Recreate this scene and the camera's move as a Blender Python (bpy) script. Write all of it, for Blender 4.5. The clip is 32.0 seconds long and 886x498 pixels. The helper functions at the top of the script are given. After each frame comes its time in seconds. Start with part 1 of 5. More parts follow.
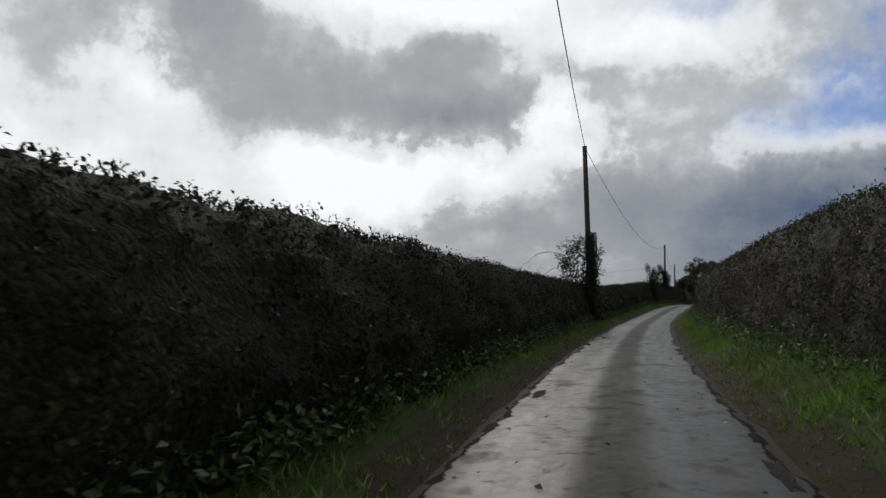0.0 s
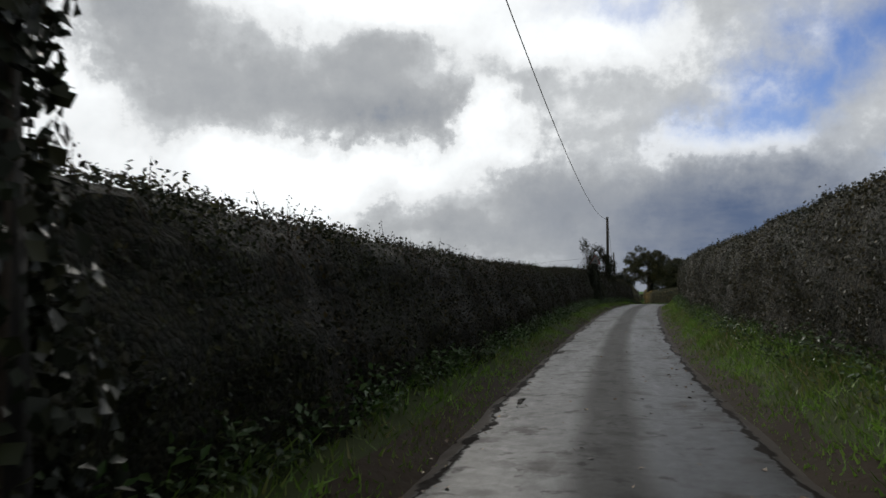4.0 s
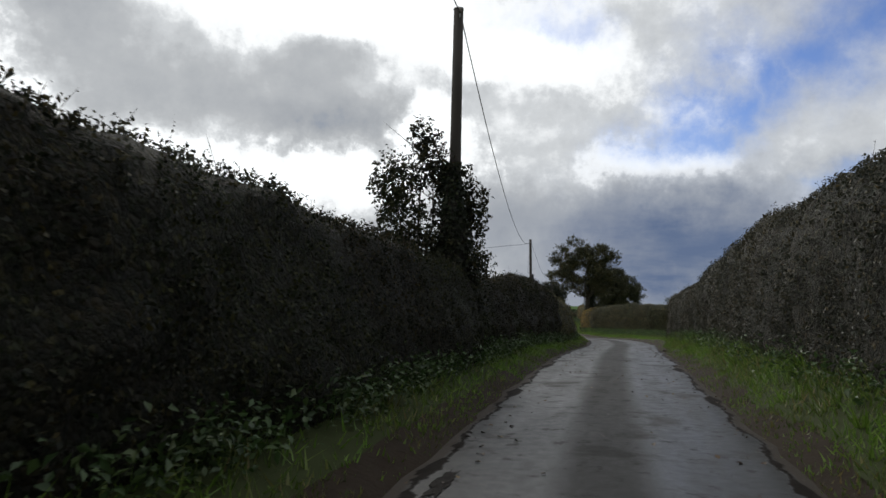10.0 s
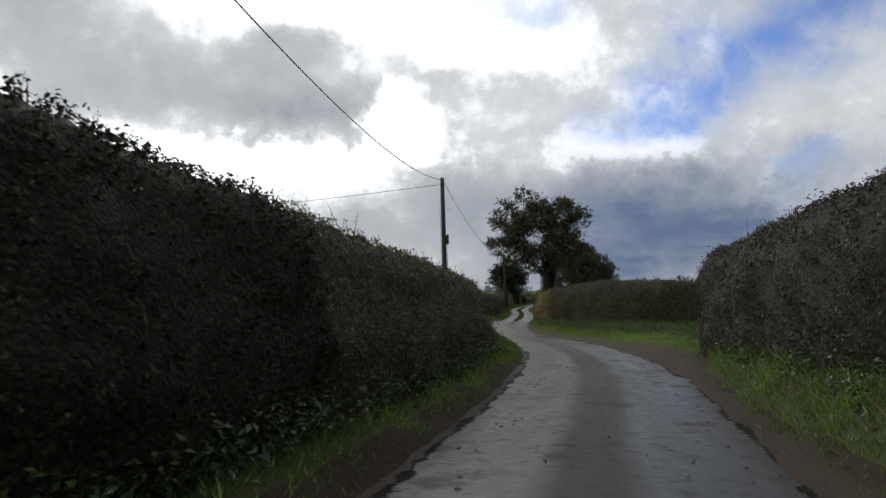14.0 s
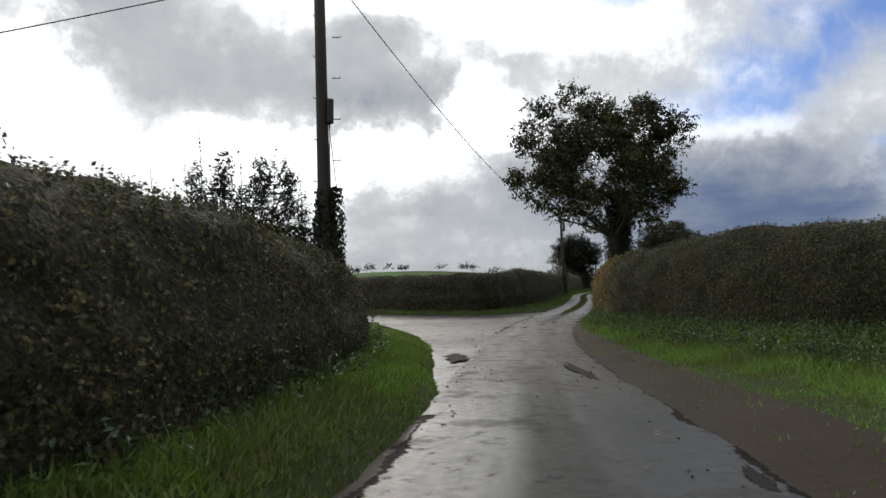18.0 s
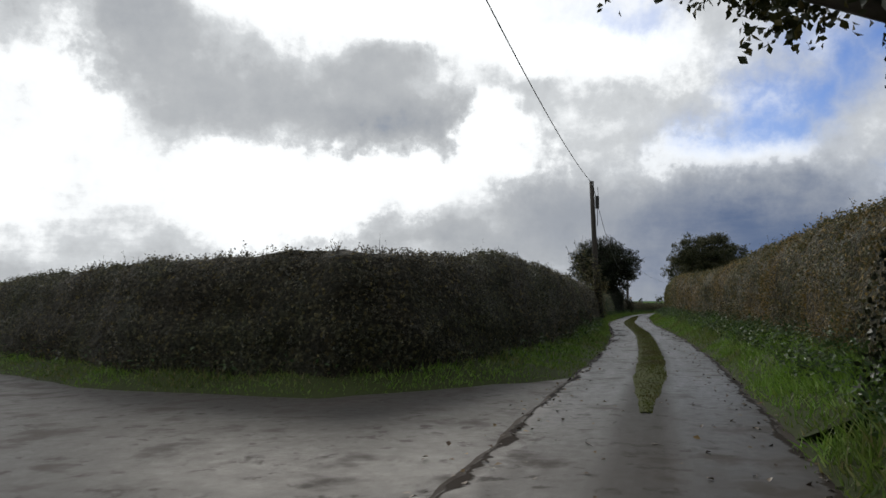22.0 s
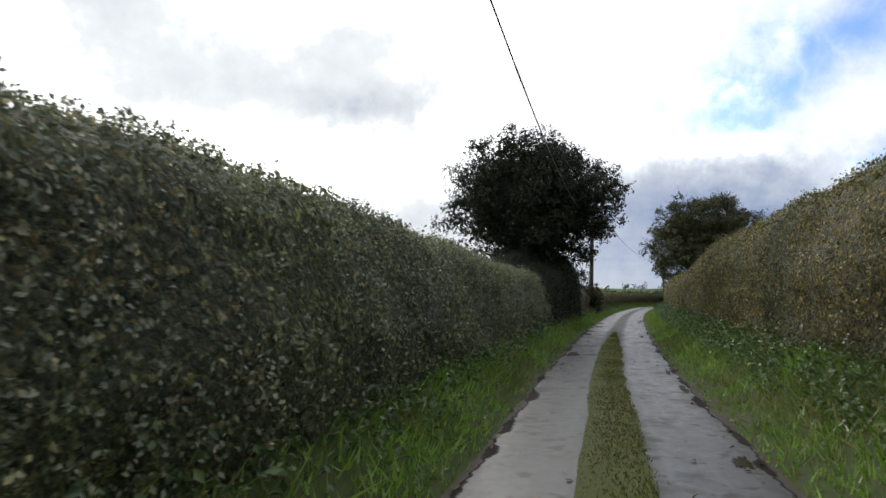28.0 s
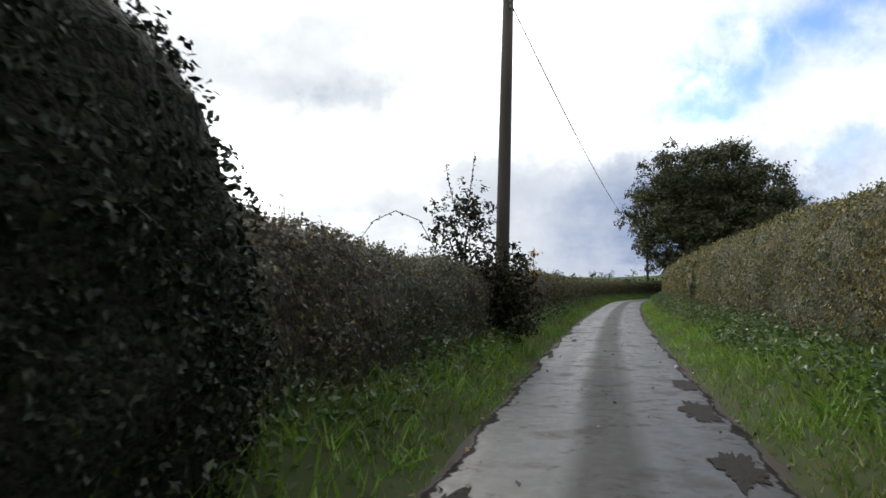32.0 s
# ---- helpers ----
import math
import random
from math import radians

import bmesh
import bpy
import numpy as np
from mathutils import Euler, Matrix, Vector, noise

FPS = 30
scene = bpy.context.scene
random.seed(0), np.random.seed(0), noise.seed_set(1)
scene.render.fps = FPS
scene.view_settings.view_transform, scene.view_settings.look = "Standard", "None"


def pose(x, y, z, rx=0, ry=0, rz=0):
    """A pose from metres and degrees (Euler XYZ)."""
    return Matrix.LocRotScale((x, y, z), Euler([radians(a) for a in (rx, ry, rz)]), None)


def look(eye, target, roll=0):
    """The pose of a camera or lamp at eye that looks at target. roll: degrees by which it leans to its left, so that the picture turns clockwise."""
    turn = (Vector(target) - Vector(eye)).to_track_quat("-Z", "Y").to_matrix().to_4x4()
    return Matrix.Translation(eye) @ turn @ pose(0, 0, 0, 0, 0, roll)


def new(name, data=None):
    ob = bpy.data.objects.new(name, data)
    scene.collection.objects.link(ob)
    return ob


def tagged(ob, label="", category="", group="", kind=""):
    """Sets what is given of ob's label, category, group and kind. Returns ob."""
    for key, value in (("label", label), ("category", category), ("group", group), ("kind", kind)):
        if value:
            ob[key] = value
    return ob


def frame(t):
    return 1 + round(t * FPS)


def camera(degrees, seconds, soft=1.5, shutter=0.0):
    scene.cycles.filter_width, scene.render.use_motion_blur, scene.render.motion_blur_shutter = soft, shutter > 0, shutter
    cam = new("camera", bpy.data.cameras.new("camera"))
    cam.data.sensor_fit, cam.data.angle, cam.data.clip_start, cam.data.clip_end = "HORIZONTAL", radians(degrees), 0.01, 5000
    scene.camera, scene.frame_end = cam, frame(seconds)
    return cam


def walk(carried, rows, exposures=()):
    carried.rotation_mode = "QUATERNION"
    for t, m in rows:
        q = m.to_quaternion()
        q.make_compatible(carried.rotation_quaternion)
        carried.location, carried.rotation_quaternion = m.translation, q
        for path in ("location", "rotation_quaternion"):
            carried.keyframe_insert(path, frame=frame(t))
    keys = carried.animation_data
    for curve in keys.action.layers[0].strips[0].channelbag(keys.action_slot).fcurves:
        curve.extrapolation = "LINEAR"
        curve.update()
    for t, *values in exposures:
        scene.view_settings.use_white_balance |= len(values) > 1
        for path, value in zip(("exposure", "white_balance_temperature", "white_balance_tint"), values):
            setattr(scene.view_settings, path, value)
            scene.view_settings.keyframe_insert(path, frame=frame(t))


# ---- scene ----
cam = camera(63.13, 32.0, 1.5, 0.08)
PATH = [  # t, x, y, z, yaw, pitch, roll
    (0, 0.003, -0.002, 1.300, 0.001, 4.146, 0.059),
    (0.5, 0.831, 3.816, 1.314, -0.651, 3.645, -0.007),
    (1, 1.727, 7.614, 1.331, -1.462, 4.195, 0.445),
    (1.5, 2.701, 11.402, 1.348, -2.507, 3.755, 0.642),
    (2, 3.711, 15.184, 1.344, -3.321, 3.772, 0.215),
    (2.5, 4.771, 18.980, 1.347, -4.174, 3.675, -0.475),
    (3, 5.866, 22.797, 1.358, -4.570, 4.272, -0.784),
    (3.5, 7.032, 26.726, 1.362, -5.107, 4.081, -0.572),
    (4, 8.249, 30.743, 1.366, -5.232, 4.052, -0.306),
    (4.5, 9.505, 34.829, 1.373, -5.543, 4.155, -0.072),
    (5, 10.818, 38.957, 1.386, -6.241, 4.383, 0.176),
    (5.5, 12.203, 43.099, 1.412, -7.137, 4.699, 0.505),
    (6, 13.653, 47.237, 1.460, -7.648, 4.968, 0.893),
    (6.5, 15.134, 51.342, 1.536, -8.224, 5.177, 0.937),
    (7, 16.628, 55.363, 1.649, -8.698, 6.003, 0.713),
    (7.5, 18.149, 59.331, 1.769, -9.096, 5.710, 0.602),
    (8, 19.689, 63.255, 1.877, -9.459, 5.813, 0.643),
    (8.5, 21.211, 67.063, 1.968, -9.673, 5.717, 0.563),
    (9, 22.624, 70.603, 2.051, -10.001, 5.403, 0.386),
    (9.5, 24.054, 74.106, 2.081, -10.167, 4.898, 0.688),
    (10, 25.460, 77.469, 2.089, -10.430, 4.949, 0.928),
    (10.5, 26.820, 80.657, 2.102, -10.709, 5.504, 0.689),
    (11, 28.158, 83.714, 2.123, -10.893, 5.034, 0.500),
    (11.5, 29.480, 86.670, 2.150, -11.132, 5.885, 0.462),
    (12, 30.781, 89.549, 2.181, -11.349, 4.863, 0.074),
    (12.5, 32.071, 92.393, 2.200, -11.584, 5.445, -0.345),
    (13, 33.353, 95.217, 2.198, -11.897, 4.795, -0.840),
    (13.5, 34.626, 98.016, 2.163, -12.173, 4.779, -1.009),
    (14, 35.892, 100.767, 2.092, -12.572, 3.969, -0.711),
    (14.5, 37.164, 103.490, 1.999, -12.631, 3.385, -0.362),
    (15, 38.440, 106.209, 1.902, -12.206, 3.378, -0.109),
    (15.5, 39.713, 108.944, 1.817, -11.456, 3.733, 0.020),
    (16, 40.963, 111.712, 1.761, -10.859, 3.732, 0.013),
    (16.5, 42.122, 114.428, 1.739, -10.027, 3.562, -0.167),
    (17, 43.142, 117.059, 1.734, -8.982, 3.491, -0.493),
    (17.5, 44.081, 119.770, 1.721, -7.788, 3.213, -0.585),
    (18, 44.948, 122.801, 1.678, -6.199, 2.889, -0.670),
    (18.5, 45.756, 125.925, 1.598, -4.505, 2.564, -1.352),
    (19, 46.545, 129.073, 1.504, -2.232, 2.039, -1.383),
    (19.5, 47.288, 132.520, 1.414, 0.081, 1.951, -1.165),
    (20, 47.967, 135.867, 1.349, 0.933, 2.412, -0.296),
    (20.5, 48.662, 139.236, 1.302, 0.553, 3.364, 0.195),
    (21, 49.460, 142.586, 1.276, -0.995, 3.904, 0.312),
    (21.5, 50.398, 145.958, 1.297, -3.041, 3.820, -0.018),
    (22, 51.478, 149.351, 1.325, -5.101, 4.836, -0.205),
    (22.5, 52.671, 152.728, 1.366, -7.356, 5.029, -0.359),
    (23, 53.941, 156.081, 1.412, -8.874, 4.557, -0.367),
    (23.5, 55.264, 159.442, 1.452, -9.587, 4.860, -0.329),
    (24, 56.622, 162.854, 1.484, -9.436, 5.084, -0.401),
    (24.5, 57.945, 166.307, 1.522, -8.952, 4.690, -0.616),
    (25, 59.243, 169.882, 1.567, -8.617, 4.736, -0.653),
    (25.5, 60.570, 173.627, 1.626, -8.352, 4.577, -0.909),
    (26, 61.863, 177.557, 1.697, -6.395, 4.728, -0.667),
    (26.5, 63.091, 181.612, 1.775, -5.392, 4.665, -0.302),
    (27, 64.347, 185.675, 1.855, -6.207, 4.215, 0.066),
    (27.5, 65.723, 189.629, 1.921, -7.888, 3.606, 0.396),
    (28, 67.183, 193.415, 1.954, -7.666, 3.633, 0.574),
    (28.5, 68.583, 197.132, 1.936, -7.377, 3.033, 0.818),
    (29, 69.936, 200.742, 1.903, -7.401, 3.149, 0.757),
    (29.5, 71.204, 204.269, 1.882, -7.993, 3.873, 0.518),
    (30, 72.611, 207.933, 1.884, -8.688, 3.851, -0.034),
    (30.5, 74.064, 211.665, 1.904, -9.186, 3.381, 0.175),
    (31, 75.562, 215.451, 1.930, -9.605, 3.403, 0.108),
    (31.5, 77.101, 219.256, 1.952, -10.105, 2.996, 0.014),
    (32, 78.627, 222.896, 1.940, -10.184, 2.778, 0.451),
]
walk(cam, [(t, pose(x, y, z, 90, 0, yaw) @ pose(0, 0, 0, pitch, 0, roll)) for t, x, y, z, yaw, pitch, roll in PATH],
     exposures=[(0.0, -0.35), (3.0, -0.18), (8.8, -0.2), (10.0, 0.02), (12.5, 0.0), (15.5, 0.2), (20.0, 0.1), (23.0, 0.0), (26.0, 0.35), (27.6, 0.88), (29.0, 0.98), (30.2, 1.1), (32.0, 1.0)])


# ---- the lane's line: arc length s, lateral offset (right positive), road height ----
def lane_line():
    rows = np.array([r[:4] for r in PATH])
    fine = []
    for t in np.arange(0, 32.001, 0.1):
        i = min(int(t * 2 + 1e-6), len(rows) - 2)
        u = t * 2 - i
        a, b, c, d = (rows[min(max(i + k, 0), len(rows) - 1), 1:4] for k in (-1, 0, 1, 2))
        fine.append(0.5 * (2 * b + (c - a) * u + (2 * a - 5 * b + 4 * c - d) * u * u + (3 * b - a - 3 * c + d) * u ** 3))
    lens = math.atan(270 / 1276)

    def go(p, h, n, bend):
        out = []
        for k in range(n):
            h += bend(k)
            p = p + np.array([-math.sin(h), math.cos(h), 0.0])
            out.append(p)
        return out
    back = go(fine[0], radians(PATH[0][4]) - lens + math.pi, 34, lambda k: 0.0)
    ahead = go(fine[-1], radians(PATH[-1][4]) - lens, 130, lambda k: radians(-0.08 if k < 55 else -0.9 if k < 95 else 0))
    line = np.array(back[::-1] + fine + ahead)
    s = np.concatenate([[0], np.cumsum(np.linalg.norm(np.diff(line[:, :2], axis=0), axis=1))])
    s -= s[len(back)]
    tan = np.gradient(line[:, :2], axis=0)
    tan /= np.linalg.norm(tan, axis=1)[:, None]
    tan = np.stack([np.convolve(np.pad(tan[:, i], 4, mode="edge"), np.ones(9) / 9, "valid") for i in (0, 1)], 1)
    tan /= np.linalg.norm(tan, axis=1)[:, None]
    z = np.convolve(np.pad(line[:, 2], 10, mode="edge"), np.ones(21) / 21, "valid") - 1.3
    return s, line[:, :2], np.stack([tan[:, 1], -tan[:, 0]], 1), z


LS, LXY, LN, LZ = lane_line()


def at(s, lat=0.0, h=0.0):
    """A point of the lane, s along it, lat to its right, h over the road."""
    i = float(np.interp(s, LS, np.arange(len(LS))))
    a = min(int(i), len(LS) - 2)
    u = i - a
    p = LXY[a] * (1 - u) + LXY[a + 1] * u + (LN[a] * (1 - u) + LN[a + 1] * u) * lat
    return np.array([p[0], p[1], LZ[a] * (1 - u) + LZ[a + 1] * u + h])


def road_z(x, y):
    d = (LXY[:, 0] - x) ** 2 + (LXY[:, 1] - y) ** 2
    return float(LZ[int(np.argmin(d))])


def table(s, rows):
    return float(np.interp(s, [r[0] for r in rows], [r[1] for r in rows]))


EDGE_L = [(-30, -1.35), (60, -1.38), (76, -1.45), (88, -1.65), (98, -1.8), (107, -1.88), (116, -2.0), (123, -1.95), (130, -1.7), (140, -1.55), (174, -1.4), (188, -1.2), (300, -1.2)]
EDGE_R = [(-30, 1.6), (24, 1.55), (58, 1.68), (84, 1.66), (98, 1.62), (108, 1.68), (115, 1.78), (122, 2.0), (130, 1.85), (136, 1.95), (143, 1.75), (158, 1.5), (174, 1.55), (188, 1.38), (300, 1.38)]
HEDGE_L = [(-30, -2.2), (50, -2.3), (75, -2.75), (115, -2.8), (140, -2.6), (170, -3.3), (173, -2.75), (177, -2.4), (185, -2.05), (191, -1.75), (197, -1.75), (204, -2.05), (236, -2.2), (243, -1.95), (330, -2.1)]
HEDGE_R = [(-30, 2.75), (84, 2.75), (98, 2.6), (108, 2.75), (115, 2.95), (165, 2.6), (330, 2.75)]
TOP_L = [(-30, 2.03), (22, 2.03), (32, 1.98), (45, 2.03), (65, 2.17), (76, 2.42), (86, 2.46), (91, 2.32), (97, 2.08), (100, 2.05), (102, 2.12), (105, 2.45), (110, 2.6), (116, 2.46), (122, 2.27), (127, 2.2), (140, 2.2), (170, 1.98), (175, 2.36), (182, 2.12), (190, 1.92), (200, 1.84), (207, 2.14), (211, 2.24), (218, 2.18), (224, 2.05), (238, 2.05), (246, 1.62), (330, 1.6)]
TOP_R = [(-30, 2.62), (50, 2.66), (62, 2.78), (80, 2.92), (88, 3.08), (98, 3.24), (105, 3.14), (112, 2.93), (121, 2.6), (165, 2.5), (176, 2.65), (188, 2.4), (196, 2.4), (204, 2.66), (213, 2.98), (222, 2.88), (229, 2.95), (237, 2.45), (250, 2.5), (330, 2.4)]


# ---- world, sun ----
SUN_AZ, SUN_EL = radians(-4), radians(24)      # azimuth clockwise from +y
world = bpy.data.worlds.new("sky")
scene.world = world
world.use_nodes = True
wt = world.node_tree
wt.nodes.clear()


def wnode(kind, **props):
    n = wt.nodes.new(kind)
    for k, val in props.items():
        if k == "op":
            n.operation = val
        elif k == "clamp":
            n.use_clamp = val
    return n


def wm(op, a, b=0.0, c=0.0, clamp=False):
    n = wnode("ShaderNodeMath", op=op, clamp=clamp)
    for i, v in enumerate((a, b, c)):
        if isinstance(v, (int, float)):
            n.inputs[i].default_value = v
        else:
            wt.links.new(v, n.inputs[i])
    return n.outputs[0]


def wmix(f, a, b):
    n = wt.nodes.new("ShaderNodeMix")
    n.data_type = "RGBA"
    for i, v in ((0, f), (6, a), (7, b)):
        if isinstance(v, (int, float)):
            n.inputs[i].default_value = v
        elif isinstance(v, tuple):
            n.inputs[i].default_value = (*v, 1)
        else:
            wt.links.new(v, n.inputs[i])
    return n.outputs[2]


def wnoise(vec, scale, detail, rough=0.55, lac=2.0):
    n = wt.nodes.new("ShaderNodeTexNoise")
    n.inputs["Scale"].default_value, n.inputs["Detail"].default_value = scale, detail
    n.inputs["Roughness"].default_value, n.inputs["Lacunarity"].default_value = rough, lac
    wt.links.new(vec, n.inputs["Vector"])
    return n


gen = wt.nodes.new("ShaderNodeTexCoord").outputs["Generated"]
sep = wt.nodes.new("ShaderNodeSeparateXYZ")
wt.links.new(gen, sep.inputs[0])
dx, dy, dz = sep.outputs
az0 = wm("MULTIPLY", wm("ARCTAN2", dx, dy), 57.2958)
el0 = wm("MULTIPLY", wm("ARCSINE", dz), 57.2958)
flat = wt.nodes.new("ShaderNodeCombineXYZ")
low = wm("ADD", wm("MAXIMUM", dz, 0.0), 0.16)
wt.links.new(wm("DIVIDE", dx, low), flat.inputs[0])
wt.links.new(wm("DIVIDE", dy, low), flat.inputs[1])
wt.links.new(wm("MULTIPLY", dz, 1.5), flat.inputs[2])
warp = wnoise(gen, 8.0, 6.0, 0.62)
wsep = wt.nodes.new("ShaderNodeSeparateColor")
wt.links.new(warp.outputs["Color"], wsep.inputs[0])
az = wm("ADD", az0, wm("MULTIPLY", wm("SUBTRACT", wsep.outputs[0], 0.5), 17.0))
el = wm("ADD", el0, wm("MULTIPLY", wm("SUBTRACT", wsep.outputs[1], 0.5), 10.0))
detail = wnoise(flat.outputs[0], 2.3, 7.0, 0.6).outputs["Fac"]
fine_d = wnoise(gen, 9.0, 8.0, 0.62).outputs["Fac"]


def blob(a, e, sa, se):
    """A soft cloud mass round azimuth a and elevation e, in degrees."""
    p = wm("POWER", wm("ABSOLUTE", wm("DIVIDE", wm("SUBTRACT", az, a), sa)), 2.0)
    q = wm("POWER", wm("ABSOLUTE", wm("DIVIDE", wm("SUBTRACT", el, e), se)), 2.0)
    return wm("EXPONENT", wm("MULTIPLY", wm("ADD", p, q), -1.0))


level = 0.56
level = wm("ADD", level, wm("MULTIPLY", blob(-1.6, 0.9, 62.9, 2.0), -0.2))
level = wm("ADD", level, wm("MULTIPLY", blob(57.0, -0.7, 62.9, 2.0), -0.2))
level = wm("ADD", level, wm("MULTIPLY", blob(-7.0, 10.5, 11.7, 2.2), 0.55))
level = wm("ADD", level, wm("MULTIPLY", blob(8.0, 13.4, 3.1, 2.5), 0.5))
level = wm("ADD", level, wm("MULTIPLY", blob(0.7, 24.2, 11.7, 3.1), 0.6))
level = wm("ADD", level, wm("MULTIPLY", blob(-22.4, 16.3, 3.6, 3.1), 0.4))
level = wm("ADD", level, wm("MULTIPLY", blob(17.2, 19.6, 8.5, 2.7), 0.4))
level = wm("ADD", level, wm("MULTIPLY", blob(25.3, 11.5, 4.0, 2.5), 0.35))
level = wm("ADD", level, wm("MULTIPLY", blob(34.6, 7.5, 3.1, 1.1), 0.25))
level = wm("ADD", level, wm("MULTIPLY", blob(37.1, 14.0, 7.2, 4.0), 0.06))
level = wm("ADD", level, wm("MULTIPLY", blob(-7.7, 7.2, 7.6, 2.2), 0.4))
level = wm("ADD", level, wm("MULTIPLY", blob(12.1, 11.2, 2.2, 1.8), 0.3))
level = wm("ADD", level, wm("MULTIPLY", blob(-28.9, 8.8, 6.7, 2.7), 0.4))
level = wm("ADD", level, wm("MULTIPLY", blob(-14.9, 17.7, 7.6, 2.7), -0.15))
level = wm("ADD", level, wm("MULTIPLY", blob(-5.0, 16.1, 7.6, 2.5), -0.16))
level = wm("ADD", level, wm("MULTIPLY", blob(2.1, 19.4, 3.4, 3.1), -0.18))
level = wm("ADD", level, wm("MULTIPLY", blob(2.6, 13.0, 4.9, 1.8), -0.18))
level = wm("ADD", level, wm("MULTIPLY", blob(11.7, 16.9, 2.7, 2.0), -0.12))
level = wm("ADD", level, wm("MULTIPLY", blob(14.3, 7.6, 6.7, 2.2), -0.22))
level = wm("ADD", level, wm("MULTIPLY", blob(22.2, 8.7, 2.7, 4.9), -0.18))
level = wm("ADD", level, wm("MULTIPLY", blob(30.0, 6.1, 8.5, 3.4), -0.1))
level = wm("ADD", level, wm("MULTIPLY", blob(25.1, 4.2, 10.8, 2.2), -0.1))
level = wm("ADD", level, wm("MULTIPLY", blob(-20.8, 9.6, 2.7, 2.7), -0.1))
level = wm("ADD", level, wm("MULTIPLY", blob(5.2, 5.4, 11.2, 1.3), -0.2))
level = wm("ADD", level, wm("MULTIPLY", blob(-1.3, 15.0, 7.6, 2.2), -0.12))
level = wm("ADD", level, wm("MULTIPLY", blob(31.6, 5.5, 5.4, 3.1), -0.3))
level = wm("ADD", level, wm("MULTIPLY", blob(-19.5, 23.0, 5.5, 3.6), -0.4))
level = wm("ADD", level, wm("MULTIPLY", blob(3.0, 14.2, 3.6, 1.6), -0.16))
# Out of view: bright sky left, dark sky right, added to shape hedge light.
level = wm("ADD", level, wm("MULTIPLY", blob(-75.0, 32.0, 42.0, 30.0), 0.4))
level = wm("ADD", level, wm("MULTIPLY", blob(105.0, 25.0, 45.0, 30.0), -0.25))
blue = 0.0
blue = wm("MAXIMUM", blue, wm("MULTIPLY", blob(28.0, 13.6, 3.4, 2.0), 0.95))
blue = wm("MAXIMUM", blue, wm("MULTIPLY", blob(31.1, 15.3, 3.8, 2.5), 1.0))
blue = wm("MAXIMUM", blue, wm("MULTIPLY", blob(34.9, 17.2, 4.7, 2.9), 1.0))
blue = wm("MAXIMUM", blue, wm("MULTIPLY", blob(39.1, 18.8, 5.8, 3.4), 1.0))
blue = wm("MAXIMUM", blue, wm("MULTIPLY", blob(20.8, 22.2, 3.6, 1.3), 0.55))
blue = wm("MAXIMUM", blue, wm("MULTIPLY", blob(43.2, 20.9, 6.7, 3.6), 1.0))
blue = wm("MAXIMUM", blue, wm("MULTIPLY", blob(39.6, 8.2, 2.7, 1.1), 0.5))

# ---- light level of the cloud sheet, then its colours ----
# Unseen sky behind is dimmed to cut fill on the hedge faces.
level = wm("SUBTRACT", level, wm("MULTIPLY", wm("MAXIMUM", wm("MULTIPLY", dy, -1.0), 0.0), 0.16))
level = wm("ADD", level, wm("MULTIPLY", wm("SUBTRACT", detail, 0.5), 0.3))
level = wm("ADD", level, wm("MULTIPLY", wm("SUBTRACT", fine_d, 0.5), 0.66))
ramp = wt.nodes.new("ShaderNodeValToRGB")
el_r = ramp.color_ramp.elements
el_r[0].position, el_r[0].color = 0.0, (0.185, 0.24, 0.34, 1)
el_r[1].position, el_r[1].color = 1.0, (1.21, 1.25, 1.27, 1)
for pos_, col in ((0.22, (0.378, 0.40, 0.43)), (0.45, (0.48, 0.50, 0.52)), (0.59, (0.635, 0.66, 0.68)), (0.69, (0.95, 0.975, 0.99))):
    e_ = el_r.new(pos_)
    e_.color = (*col, 1)
wt.links.new(level, ramp.inputs[0])
nishita = wt.nodes.new("ShaderNodeTexSky")
nishita.sky_type, nishita.sun_disc = "NISHITA", False
nishita.sun_elevation, nishita.sun_rotation = SUN_EL, SUN_AZ
skyblue = wt.nodes.new("ShaderNodeMix")
skyblue.data_type, skyblue.blend_type = "RGBA", "MULTIPLY"
skyblue.inputs[0].default_value = 1.0
wt.links.new(nishita.outputs[0], skyblue.inputs[6])
skyblue.inputs[7].default_value = (0.045, 0.06, 0.098, 1)
cover = wm("SUBTRACT", 1.0, blue, clamp=True)
storm = wm("MULTIPLY", blob(30.0, 4.8, 13.0, 4.6), wm("ADD", 0.35, wm("MULTIPLY", detail, 1.2)), clamp=True)
sky_col = wmix(cover, skyblue.outputs[2], wmix(storm, ramp.outputs[0], (0.115, 0.16, 0.265)))
bg = wt.nodes.new("ShaderNodeBackground")
wt.links.new(sky_col, bg.inputs[0])
bg.inputs[1].default_value = 1.0
wout = wt.nodes.new("ShaderNodeOutputWorld")
wt.links.new(bg.outputs[0], wout.inputs[0])

sun = bpy.data.lights.new("sun", "SUN")
sun.energy, sun.angle, sun.color = 0.85, radians(25), (1.0, 0.95, 0.86)
so = new("sun", sun)
so.matrix_world = look((0, 0, 50), (-math.sin(SUN_AZ) * 50, -math.cos(SUN_AZ) * 50, 50 - 50 * math.tan(SUN_EL)))
so.location = (60, 160, 60)


# ---- materials ----
def mat(name, rough=0.8):
    m = bpy.data.materials.new(name)
    m.use_nodes = True
    return m, m.node_tree, m.node_tree.nodes["Principled BSDF"]


def nd(nt, kind, **inp):
    n = nt.nodes.new(kind)
    for k, val in inp.items():
        n.inputs[k.replace("_", " ")].default_value = val
    return n


